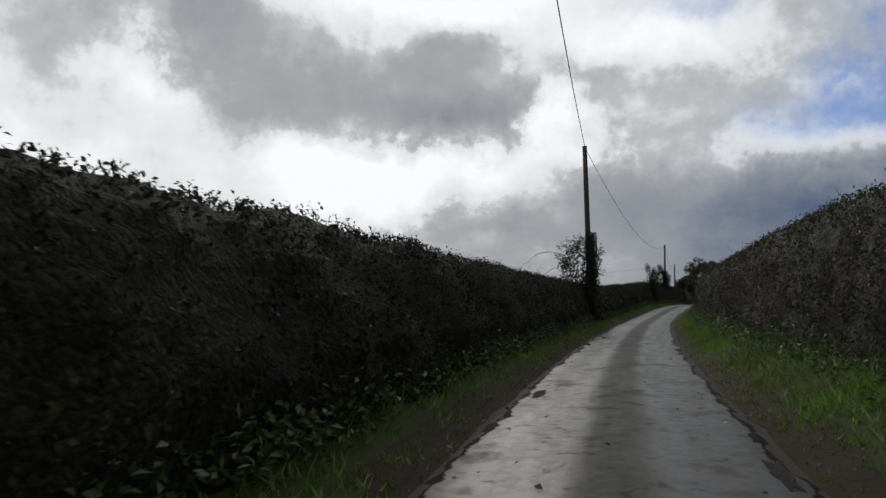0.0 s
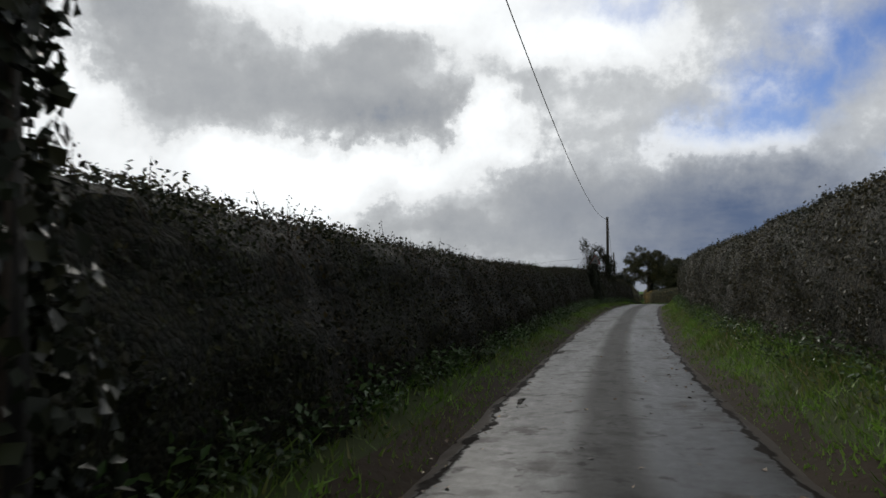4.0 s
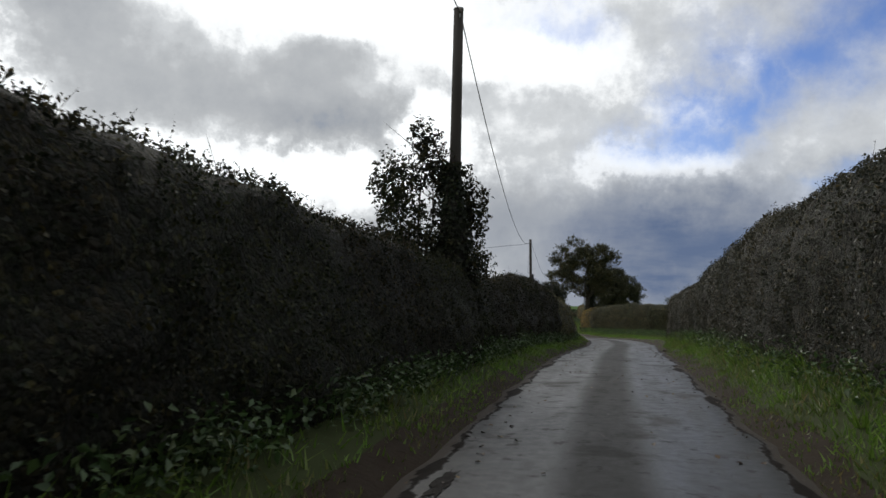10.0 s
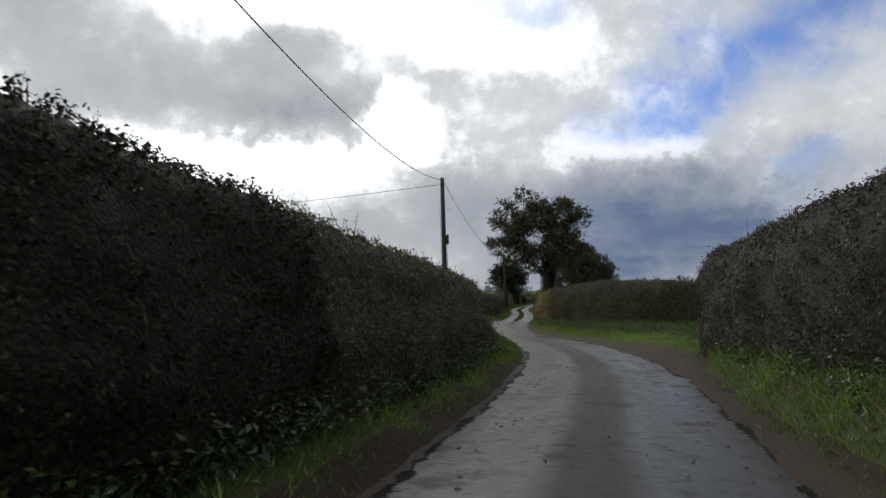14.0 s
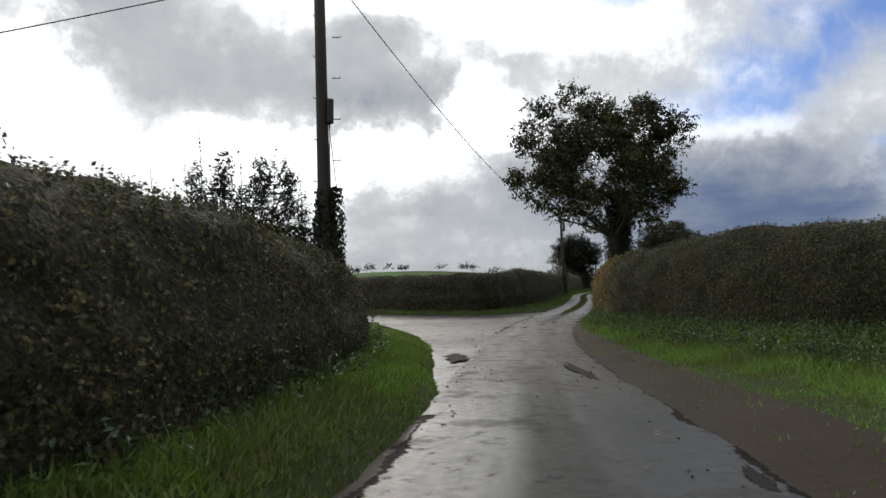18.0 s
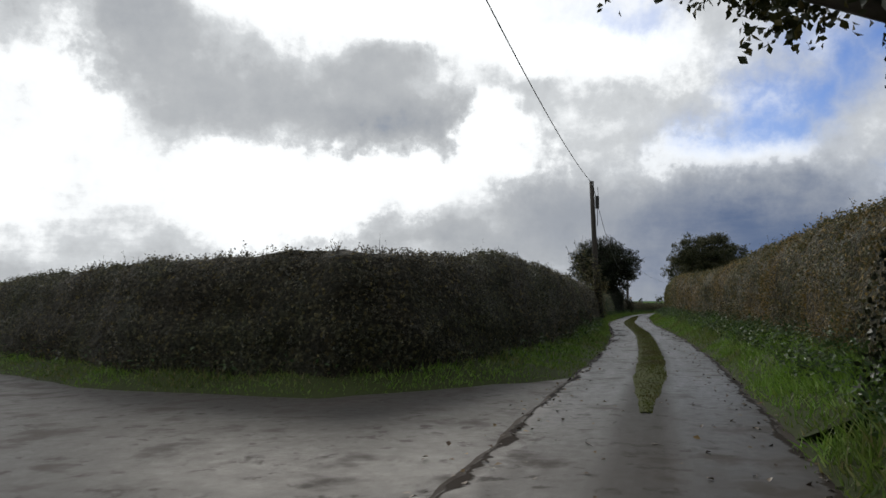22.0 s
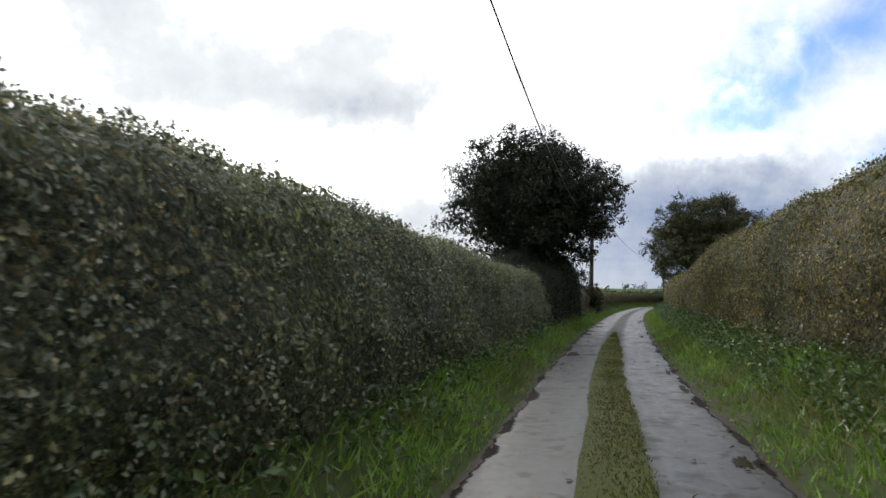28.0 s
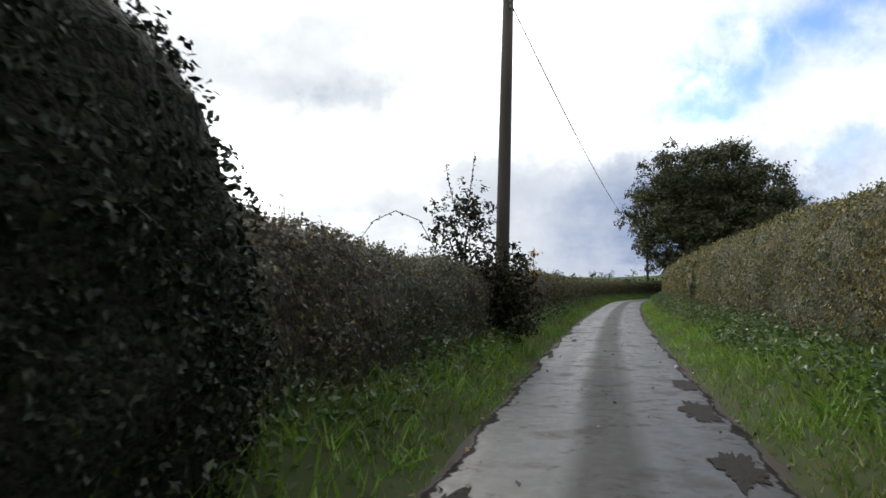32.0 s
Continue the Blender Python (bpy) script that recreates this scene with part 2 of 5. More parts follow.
def ramp_of(nt, fac, stops):
    r = nt.nodes.new("ShaderNodeValToRGB")
    e = r.color_ramp.elements
    e[0].position, e[0].color = stops[0][0], (*stops[0][1], 1)
    e[1].position, e[1].color = stops[-1][0], (*stops[-1][1], 1)
    for p, c in stops[1:-1]:
        e.new(p).color = (*c, 1)
    nt.links.new(fac, r.inputs[0])
    return r.outputs[0]


def mixc(nt, f, a, b, mode="MIX"):
    n = nt.nodes.new("ShaderNodeMix")
    n.data_type, n.blend_type = "RGBA", mode
    for i, v in ((0, f), (6, a), (7, b)):
        if isinstance(v, (int, float)):
            n.inputs[i].default_value = v
        elif isinstance(v, tuple):
            n.inputs[i].default_value = (*v, 1)
        else:
            nt.links.new(v, n.inputs[i])
    return n.outputs[2]


def mathn(nt, op, a, b=0.0, clamp=False):
    n = nt.nodes.new("ShaderNodeMath")
    n.operation, n.use_clamp = op, clamp
    for i, v in enumerate((a, b)):
        if isinstance(v, (int, float)):
            n.inputs[i].default_value = v
        else:
            nt.links.new(v, n.inputs[i])
    return n.outputs[0]


def noise_at(nt, scale, detail=4.0, rough=0.55, stretch=None):
    g = nt.nodes.new("ShaderNodeNewGeometry")
    v = g.outputs["Position"]
    if stretch:
        m = nt.nodes.new("ShaderNodeMapping")
        m.inputs["Scale"].default_value = stretch
        nt.links.new(v, m.inputs[0])
        v = m.outputs[0]
    n = nd(nt, "ShaderNodeTexNoise", Scale=scale, Detail=detail, Roughness=rough)
    nt.links.new(v, n.inputs["Vector"])
    return n.outputs["Fac"]


def bump(nt, b, height, strength, dist=0.01):
    n = nd(nt, "ShaderNodeBump", Strength=strength, Distance=dist)
    nt.links.new(height, n.inputs["Height"])
    nt.links.new(n.outputs[0], b.inputs["Normal"])


MASS = {}


def leaf_mat(name, stops_a, stops_b, patch=0.35, rough=0.5, through_=0.25, gloss=0.4):
    """Leaves: each takes its own shade out of one of two mixes, which change along the plant in patches."""
    m, nt, b = mat(name)
    g = nt.nodes.new("ShaderNodeNewGeometry")
    isl = g.outputs["Random Per Island"]
    ca, cb = ramp_of(nt, isl, stops_a), ramp_of(nt, isl, stops_b)
    pf = noise_at(nt, patch, 3.0)
    pf = mathn(nt, "MULTIPLY", mathn(nt, "SUBTRACT", pf, 0.44), 7.0, True)
    col = mixc(nt, pf, ca, cb)
    nt.links.new(col, b.inputs["Base Color"])
    b.inputs["Roughness"].default_value = rough
    b.inputs["Specular IOR Level"].default_value = gloss
    tr = nt.nodes.new("ShaderNodeBsdfTranslucent")
    nt.links.new(col, tr.inputs[0])
    mx = nt.nodes.new("ShaderNodeMixShader")
    mx.inputs[0].default_value = through_
    nt.links.new(b.outputs[0], mx.inputs[1])
    nt.links.new(tr.outputs[0], mx.inputs[2])
    nt.links.new(mx.outputs[0], nt.nodes["Material Output"].inputs[0])
    MASS[m] = (stops_a, stops_b, patch)
    return m


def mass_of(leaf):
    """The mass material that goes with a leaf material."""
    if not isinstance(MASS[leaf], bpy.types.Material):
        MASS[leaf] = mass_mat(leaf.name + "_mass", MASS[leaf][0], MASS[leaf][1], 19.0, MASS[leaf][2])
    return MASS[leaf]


def mass_mat(name, stops_a, stops_b, cell=19.0, patch=0.35, shade=0.88):
    """The dense leaf mass behind the outermost leaves: leaf-sized cells, each with its own shade, the shade of the gaps
    between painted in.
    """
    m, nt, b = mat(name)
    g = nt.nodes.new("ShaderNodeNewGeometry")
    wob = nd(nt, "ShaderNodeTexNoise", Scale=9.0, Detail=3.0)
    nt.links.new(g.outputs["Position"], wob.inputs["Vector"])
    add = nt.nodes.new("ShaderNodeVectorMath")
    add.operation = "MULTIPLY_ADD"
    add.inputs[1].default_value = (0.09, 0.09, 0.09)
    nt.links.new(wob.outputs["Color"], add.inputs[0])
    nt.links.new(g.outputs["Position"], add.inputs[2])
    vo = nd(nt, "ShaderNodeTexVoronoi", Scale=cell)
    nt.links.new(add.outputs[0], vo.inputs["Vector"])
    sp = nt.nodes.new("ShaderNodeSeparateColor")
    nt.links.new(vo.outputs["Color"], sp.inputs[0])
    ca, cb = ramp_of(nt, sp.outputs[0], stops_a), ramp_of(nt, sp.outputs[0], stops_b)
    pf = mathn(nt, "MULTIPLY", mathn(nt, "SUBTRACT", noise_at(nt, patch, 3.0), 0.44), 7.0, True)
    col = mixc(nt, pf, ca, cb)
    # Near-black mixed in for the shade between and behind the leaves.
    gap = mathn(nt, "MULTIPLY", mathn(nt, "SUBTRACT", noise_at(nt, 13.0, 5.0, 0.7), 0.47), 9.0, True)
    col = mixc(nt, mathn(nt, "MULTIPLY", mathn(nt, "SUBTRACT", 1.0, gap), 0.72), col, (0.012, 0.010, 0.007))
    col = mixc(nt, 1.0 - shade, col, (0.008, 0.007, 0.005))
    nt.links.new(col, b.inputs["Base Color"])
    b.inputs["Roughness"].default_value = 0.75
    b.inputs["Specular IOR Level"].default_value = 0.15
    h = mathn(nt, "ADD", mathn(nt, "MULTIPLY", vo.outputs["Distance"], -0.9), mathn(nt, "MULTIPLY", gap, 0.8))
    bump(nt, b, h, 0.9, 0.05)
    return m


def plain_mat(name, a, b_, scale, rough=0.8, bumpy=0.3, metal=0.0, stretch=None, dist=0.01):
    m, nt, b = mat(name)
    f = noise_at(nt, scale, 6.0, 0.6, stretch)
    big = noise_at(nt, scale * 0.13, 3.0)
    col = mixc(nt, f, a, b_)
    col = mixc(nt, mathn(nt, "MULTIPLY", big, 0.5), col, tuple(0.55 * x for x in a))
    nt.links.new(col, b.inputs["Base Color"])
    b.inputs["Roughness"].default_value, b.inputs["Metallic"].default_value = rough, metal
    bump(nt, b, f, bumpy, dist)
    return m


# Near-black hedge leaves: the shade of backlit foliage is in the colour.
M_LEAF_SHADED = leaf_mat("hedge_leaves_shaded", [(0, (0.008, 0.010, 0.006)), (0.5, (0.018, 0.02, 0.010)), (0.9, (0.038, 0.03, 0.017)), (1, (0.08, 0.06, 0.02))],
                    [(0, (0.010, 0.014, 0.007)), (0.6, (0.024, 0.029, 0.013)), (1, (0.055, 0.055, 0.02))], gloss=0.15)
# Grey-green leaves, lightened in part for windscreen haze.
M_LEAF_G = leaf_mat("hedge_leaves_grey", [(0, (0.035, 0.035, 0.024)), (0.5, (0.075, 0.07, 0.05)), (0.9, (0.13, 0.11, 0.07)), (1, (0.24, 0.19, 0.06))],
                    [(0, (0.035, 0.04, 0.026)), (0.6, (0.08, 0.085, 0.05)), (1, (0.16, 0.15, 0.07))], gloss=0.5)
M_LEAF_M = leaf_mat("hedge_leaves_mixed", [(0, (0.03, 0.038, 0.02)), (0.5, (0.068, 0.078, 0.038)), (0.9, (0.125, 0.108, 0.056)), (1, (0.27, 0.21, 0.055))],
                    [(0, (0.038, 0.04, 0.022)), (0.6, (0.095, 0.088, 0.044)), (1, (0.19, 0.155, 0.06))], gloss=0.35)
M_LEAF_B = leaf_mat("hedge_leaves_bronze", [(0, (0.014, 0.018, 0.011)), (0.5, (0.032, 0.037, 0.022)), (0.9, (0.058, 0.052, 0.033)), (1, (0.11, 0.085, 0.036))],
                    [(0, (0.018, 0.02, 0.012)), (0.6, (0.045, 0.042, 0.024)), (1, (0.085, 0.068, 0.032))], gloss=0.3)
M_LEAF_R = leaf_mat("hedge_leaves_brown", [(0, (0.036, 0.05, 0.02)), (0.5, (0.08, 0.098, 0.034)), (0.85, (0.145, 0.122, 0.044)), (1, (0.28, 0.20, 0.05))],
                    [(0, (0.045, 0.05, 0.02)), (0.5, (0.108, 0.105, 0.032)), (1, (0.26, 0.19, 0.042))])
M_LEAF_A = leaf_mat("hedge_leaves_autumn", [(0, (0.042, 0.05, 0.022)), (0.5, (0.10, 0.10, 0.04)), (0.85, (0.165, 0.122, 0.05)), (1, (0.29, 0.20, 0.052))],
                    [(0, (0.058, 0.05, 0.022)), (0.5, (0.145, 0.105, 0.036)), (1, (0.29, 0.19, 0.045))])
# Grey-green leaves with the veil of windscreen haze mixed into their colour.
M_LEAF_H = leaf_mat("hedge_leaves_hazed", [(0, (0.052, 0.072, 0.044)), (0.5, (0.118, 0.142, 0.084)), (0.9, (0.19, 0.178, 0.105)), (1, (0.34, 0.27, 0.10))],
                    [(0, (0.052, 0.074, 0.04)), (0.6, (0.132, 0.16, 0.078)), (1, (0.25, 0.24, 0.10))], gloss=0.7)
M_LEAF_GOLD = leaf_mat("golden_hedge_leaves", [(0, (0.05, 0.05, 0.02)), (0.45, (0.12, 0.10, 0.03)), (1, (0.45, 0.27, 0.03))],
                       [(0, (0.06, 0.05, 0.02)), (0.4, (0.22, 0.14, 0.03)), (1, (0.5, 0.3, 0.03))])
M_LEAF_BIG = leaf_mat("big_oak_leaves", [(0, (0.022, 0.028, 0.014)), (0.6, (0.045, 0.05, 0.022)), (1, (0.10, 0.085, 0.03))],
                      [(0, (0.025, 0.03, 0.014)), (0.6, (0.05, 0.055, 0.025)), (1, (0.11, 0.10, 0.035))], 0.2)
M_MOSS = leaf_mat("moss_strip", [(0, (0.05, 0.065, 0.013)), (0.6, (0.11, 0.135, 0.026)), (1, (0.18, 0.17, 0.045))],
                  [(0, (0.05, 0.045, 0.018)), (0.6, (0.11, 0.10, 0.03)), (1, (0.16, 0.14, 0.05))], 1.4, 0.7, 0.1)
M_MOSS_SOIL = plain_mat("mossy_tarmac", (0.026, 0.03, 0.012), (0.10, 0.115, 0.022), 11.0, 0.85, 0.7, 0.0, None, 0.02)
M_HOLE = plain_mat("broken_tarmac", (0.014, 0.012, 0.010), (0.04, 0.034, 0.029), 16.0, 0.8, 0.9, 0.0, None, 0.03)
M_WOOD = plain_mat("weathered_wood", (0.08, 0.07, 0.055), (0.17, 0.15, 0.12), 9.0, 0.85, 0.4, 0.0, (0.2, 1, 1))
M_LEAF_OAK = leaf_mat("oak_leaves", [(0, (0.02, 0.026, 0.011)), (0.7, (0.045, 0.05, 0.018)), (1, (0.10, 0.08, 0.025))],
                      [(0, (0.025, 0.03, 0.011)), (0.7, (0.06, 0.058, 0.02)), (1, (0.13, 0.10, 0.025))], 0.5)
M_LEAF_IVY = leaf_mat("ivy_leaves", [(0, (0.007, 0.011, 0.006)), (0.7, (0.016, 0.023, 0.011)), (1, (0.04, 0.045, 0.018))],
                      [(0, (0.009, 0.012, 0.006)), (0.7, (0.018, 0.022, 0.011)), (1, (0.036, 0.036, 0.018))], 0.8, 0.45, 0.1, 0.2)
M_GRASS = leaf_mat("verge_grass", [(0, (0.085, 0.16, 0.022)), (0.6, (0.155, 0.29, 0.036)), (1, (0.23, 0.34, 0.065))],
                   [(0, (0.06, 0.10, 0.02)), (0.55, (0.13, 0.20, 0.035)), (0.85, (0.17, 0.17, 0.06)), (1, (0.26, 0.20, 0.10))], 0.55, 0.45, 0.3)
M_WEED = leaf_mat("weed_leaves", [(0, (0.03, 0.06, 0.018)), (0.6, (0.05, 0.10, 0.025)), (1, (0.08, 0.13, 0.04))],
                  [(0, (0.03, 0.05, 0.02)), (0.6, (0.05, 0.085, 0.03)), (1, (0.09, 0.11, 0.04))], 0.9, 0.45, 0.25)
M_TURF = plain_mat("turf_soil", (0.03, 0.038, 0.014), (0.055, 0.07, 0.022), 9.0, 0.9, 0.6)
# Near-black fill: the shade inside ivy sleeves as a colour.
M_IVY_SHADE = plain_mat("ivy_inner_shade", (0.008, 0.007, 0.005), (0.018, 0.015, 0.010), 14.0, 0.9, 0.8, 0.0, (1, 1, 0.4), 0.03)
M_TWIG = plain_mat("twig_bark", (0.03, 0.022, 0.015), (0.07, 0.05, 0.035), 20.0, 0.85)
M_BARK = plain_mat("tree_bark", (0.04, 0.033, 0.025), (0.10, 0.08, 0.06), 6.0, 0.9, 0.9, 0.0, (1, 1, 0.25), 0.03)
M_POLE = plain_mat("creosoted_pole", (0.022, 0.018, 0.015), (0.06, 0.048, 0.038), 11.0, 0.8, 0.5, 0.0, (1, 1, 0.08))
M_STEEL = plain_mat("galvanised_steel", (0.25, 0.26, 0.27), (0.38, 0.39, 0.4), 15.0, 0.45, 0.1, 0.7)
M_CABLE = plain_mat("black_cable", (0.012, 0.012, 0.012), (0.03, 0.03, 0.03), 20.0, 0.6, 0.1)
M_CERAMIC = plain_mat("insulator_glaze", (0.10, 0.07, 0.05), (0.16, 0.12, 0.09), 20.0, 0.25, 0.05)
M_SIGN_BACK = plain_mat("grey_sign_back", (0.20, 0.21, 0.21), (0.28, 0.29, 0.29), 8.0, 0.55, 0.05, 0.3)
M_SIGN_WHITE = plain_mat("white_sign_face", (0.62, 0.63, 0.62), (0.75, 0.75, 0.74), 5.0, 0.4, 0.03)
M_SIGN_RED = plain_mat("red_sign_border", (0.35, 0.035, 0.03), (0.5, 0.05, 0.04), 8.0, 0.4, 0.03)
M_SIGN_BLACK = plain_mat("black_symbol", (0.012, 0.012, 0.012), (0.02, 0.02, 0.02), 8.0, 0.5, 0.03)
# Darker copies of sign face and border: backlit shade put into the colour.
M_SIGN_SHADED = plain_mat("shaded_sign_face", (0.07, 0.075, 0.075), (0.16, 0.165, 0.16), 7.0, 0.6, 0.05)
M_SIGN_RED_SHADED = plain_mat("shaded_red_border", (0.11, 0.03, 0.028), (0.2, 0.05, 0.045), 7.0, 0.6, 0.05)
M_YELLOW = plain_mat("yellow_plate", (0.55, 0.38, 0.02), (0.65, 0.48, 0.05), 8.0, 0.5, 0.03)
M_MUD = plain_mat("wet_mud", (0.026, 0.019, 0.013), (0.07, 0.05, 0.034), 7.0, 0.8, 0.8, 0.0, None, 0.03)
M_SOIL = plain_mat("bare_soil", (0.018, 0.012, 0.008), (0.05, 0.035, 0.021), 9.0, 0.85, 0.9, 0.0, None, 0.03)
M_LITTER = leaf_mat("fallen_leaves", [(0, (0.03, 0.02, 0.012)), (0.6, (0.08, 0.045, 0.02)), (1, (0.2, 0.13, 0.04))],
                    [(0, (0.03, 0.02, 0.012)), (1, (0.12, 0.07, 0.03))], 0.9, 0.5, 0.0)
M_FAR_LEAF = leaf_mat("far_tree_leaves", [(0, (0.03, 0.04, 0.025)), (1, (0.07, 0.085, 0.045))], [(0, (0.04, 0.045, 0.03)), (1, (0.09, 0.085, 0.05))], 0.05, 0.7, 0.1)


def asphalt():
    """Wet tarmac: two polished wheel tracks, a rougher darker crown, muddy margins. uv: share of the width, metres along."""
    m, nt, b = mat("wet_tarmac")
    uv = nt.nodes.new("ShaderNodeUVMap")
    s = nt.nodes.new("ShaderNodeSeparateXYZ")
    nt.links.new(uv.outputs[0], s.inputs[0])
    u = s.outputs[0]
    v = s.outputs[1]

    def along(scale, detail, seed):
        """Noise that runs along the lane, in metres."""
        c = nt.nodes.new("ShaderNodeCombineXYZ")
        nt.links.new(mathn(nt, "MULTIPLY", v, scale), c.inputs[0])
        c.inputs[1].default_value = seed
        n = nd(nt, "ShaderNodeTexNoise", Scale=1.0, Detail=detail, Roughness=0.65)
        nt.links.new(c.outputs[0], n.inputs["Vector"])
        return n.outputs["Fac"]
    grit = noise_at(nt, 90.0, 4.0, 0.7)
    patch = noise_at(nt, 1.3, 5.0, 0.6)
    fine = noise_at(nt, 7.0, 5.0, 0.65)
    # dark crown between the wheel tracks
    cw = mathn(nt, "ADD", mathn(nt, "ABSOLUTE", mathn(nt, "SUBTRACT", u, 0.49)), mathn(nt, "MULTIPLY", mathn(nt, "SUBTRACT", fine, 0.5), 0.12))
    crown = mathn(nt, "SUBTRACT", 1.0, mathn(nt, "MULTIPLY", mathn(nt, "SUBTRACT", cw, 0.06), 14.0, True))
    # the junction mouth is worn evenly, without crown or left edge
    crown = mathn(nt, "MULTIPLY", crown, mathn(nt, "SUBTRACT", mathn(nt, "MULTIPLY", mathn(nt, "ABSOLUTE", mathn(nt, "SUBTRACT", v, 153.0)), 0.11), 0.6, True))
    # broken edge: a ragged crack some way in from each side, mud outside it
    edge = mathn(nt, "MULTIPLY", mathn(nt, "SUBTRACT", 0.5, mathn(nt, "ABSOLUTE", mathn(nt, "SUBTRACT", u, 0.5))), 2.75)
    edge = mathn(nt, "ADD", edge, mathn(nt, "MULTIPLY", mathn(nt, "SUBTRACT", fine, 0.5), 0.09))
    where = mathn(nt, "ADD", 0.0, mathn(nt, "MULTIPLY", along(0.45, 5.0, 3.0), 0.40))
    wide = mathn(nt, "MAXIMUM", 0.004, mathn(nt, "MULTIPLY", mathn(nt, "SUBTRACT", along(0.9, 5.0, 8.0), 0.47), 0.6))
    crack = mathn(nt, "SUBTRACT", 1.0, mathn(nt, "MULTIPLY", mathn(nt, "SUBTRACT", mathn(nt, "ABSOLUTE", mathn(nt, "SUBTRACT", edge, where)), wide), 45.0, True))
    mud = mathn(nt, "MULTIPLY", mathn(nt, "SUBTRACT", where, edge), 22.0, True)
    mouth = mathn(nt, "MULTIPLY", mathn(nt, "LESS_THAN", mathn(nt, "ABSOLUTE", mathn(nt, "SUBTRACT", v, 148.0)), 8.5), mathn(nt, "LESS_THAN", u, 0.5))
    keep = mathn(nt, "SUBTRACT", 1.0, mouth)
    mud, crack = mathn(nt, "MULTIPLY", mud, keep), mathn(nt, "MULTIPLY", crack, keep)
    stain = mathn(nt, "MULTIPLY", mathn(nt, "SUBTRACT", patch, 0.56), 9.0, True)
    base = mixc(nt, grit, (0.022, 0.023, 0.025), (0.06, 0.06, 0.06))
    spots = mathn(nt, "MULTIPLY", mathn(nt, "SUBTRACT", noise_at(nt, 3.7, 7.0, 0.7), 0.57), 14.0, True)
    base = mixc(nt, mathn(nt, "MULTIPLY", stain, 0.6), base, (0.038, 0.031, 0.025))
    base = mixc(nt, mathn(nt, "MULTIPLY", spots, 0.6), base, (0.022, 0.019, 0.016))
    base = mixc(nt, crown, base, mixc(nt, grit, (0.017, 0.017, 0.017), (0.042, 0.041, 0.039)))
    base = mixc(nt, mud, base, mixc(nt, fine, (0.028, 0.023, 0.019), (0.085, 0.07, 0.058)))
    base = mixc(nt, crack, base, (0.014, 0.011, 0.009))
    film = mathn(nt, "MULTIPLY", mathn(nt, "SUBTRACT", 15.0, mathn(nt, "ABSOLUTE", mathn(nt, "SUBTRACT", v, 154.0))), 0.2, True)
    film = mathn(nt, "MULTIPLY", film, mathn(nt, "ADD", 0.45, patch), True)
    base = mixc(nt, mathn(nt, "MULTIPLY", film, 0.55), base, mixc(nt, fine, (0.04, 0.032, 0.026), (0.09, 0.074, 0.062)))
    nt.links.new(base, b.inputs["Base Color"])
    stretch = nt.nodes.new("ShaderNodeMapping")
    stretch.inputs["Scale"].default_value = (7.0, 0.22, 1.0)
    nt.links.new(uv.outputs[0], stretch.inputs[0])
    sn = nd(nt, "ShaderNodeTexNoise", Scale=1.0, Detail=6.0, Roughness=0.65)
    nt.links.new(stretch.outputs[0], sn.inputs["Vector"])
    r = mathn(nt, "ADD", 0.43, mathn(nt, "MULTIPLY", mathn(nt, "SUBTRACT", sn.outputs["Fac"], 0.5), 0.35))
    r = mathn(nt, "ADD", r, mathn(nt, "MULTIPLY", mathn(nt, "SUBTRACT", fine, 0.5), 0.35))
    r = mathn(nt, "ADD", r, mathn(nt, "MULTIPLY", crown, 0.28))
    r = mathn(nt, "ADD", r, mathn(nt, "MULTIPLY", mathn(nt, "MAXIMUM", stain, spots), 0.22))
    r = mathn(nt, "ADD", r, mathn(nt, "MULTIPLY", mathn(nt, "MAXIMUM", mud, crack), 0.35))
    r = mathn(nt, "ADD", r, mathn(nt, "MULTIPLY", film, 0.13))
    r = mathn(nt, "MINIMUM", mathn(nt, "MAXIMUM", r, 0.16), 0.95)
    nt.links.new(r, b.inputs["Roughness"])
    spec = mathn(nt, "MULTIPLY", mathn(nt, "SUBTRACT", 1.0, mathn(nt, "MULTIPLY", mathn(nt, "MAXIMUM", mathn(nt, "MULTIPLY", mud, 0.5), crack), 0.8)), 0.25)
    nt.links.new(spec, b.inputs["Specular IOR Level"])
    h = mathn(nt, "ADD", mathn(nt, "MULTIPLY", grit, 0.4), mathn(nt, "MULTIPLY", fine, 0.8))
    h = mathn(nt, "SUBTRACT", h, mathn(nt, "MULTIPLY", crack, 1.5))
    bump(nt, b, h, 0.25, 0.012)
    return m


M_ROAD = asphalt()


def puddle_mat():
    m, nt, b = mat("puddle_water")
    b.inputs["Base Color"].default_value = (0.02, 0.017, 0.013, 1)
    b.inputs["Roughness"].default_value = 0.05
    b.inputs["Specular IOR Level"].default_value = 0.6
    bump(nt, b, noise_at(nt, 9.0, 3.0), 0.05, 0.01)
    return m


M_PUDDLE = puddle_mat()
for m_ in (M_HOLE, M_MUD, M_SOIL, M_MOSS_SOIL, M_TURF):
    m_.node_tree.nodes["Principled BSDF"].inputs["Specular IOR Level"].default_value = 0.12


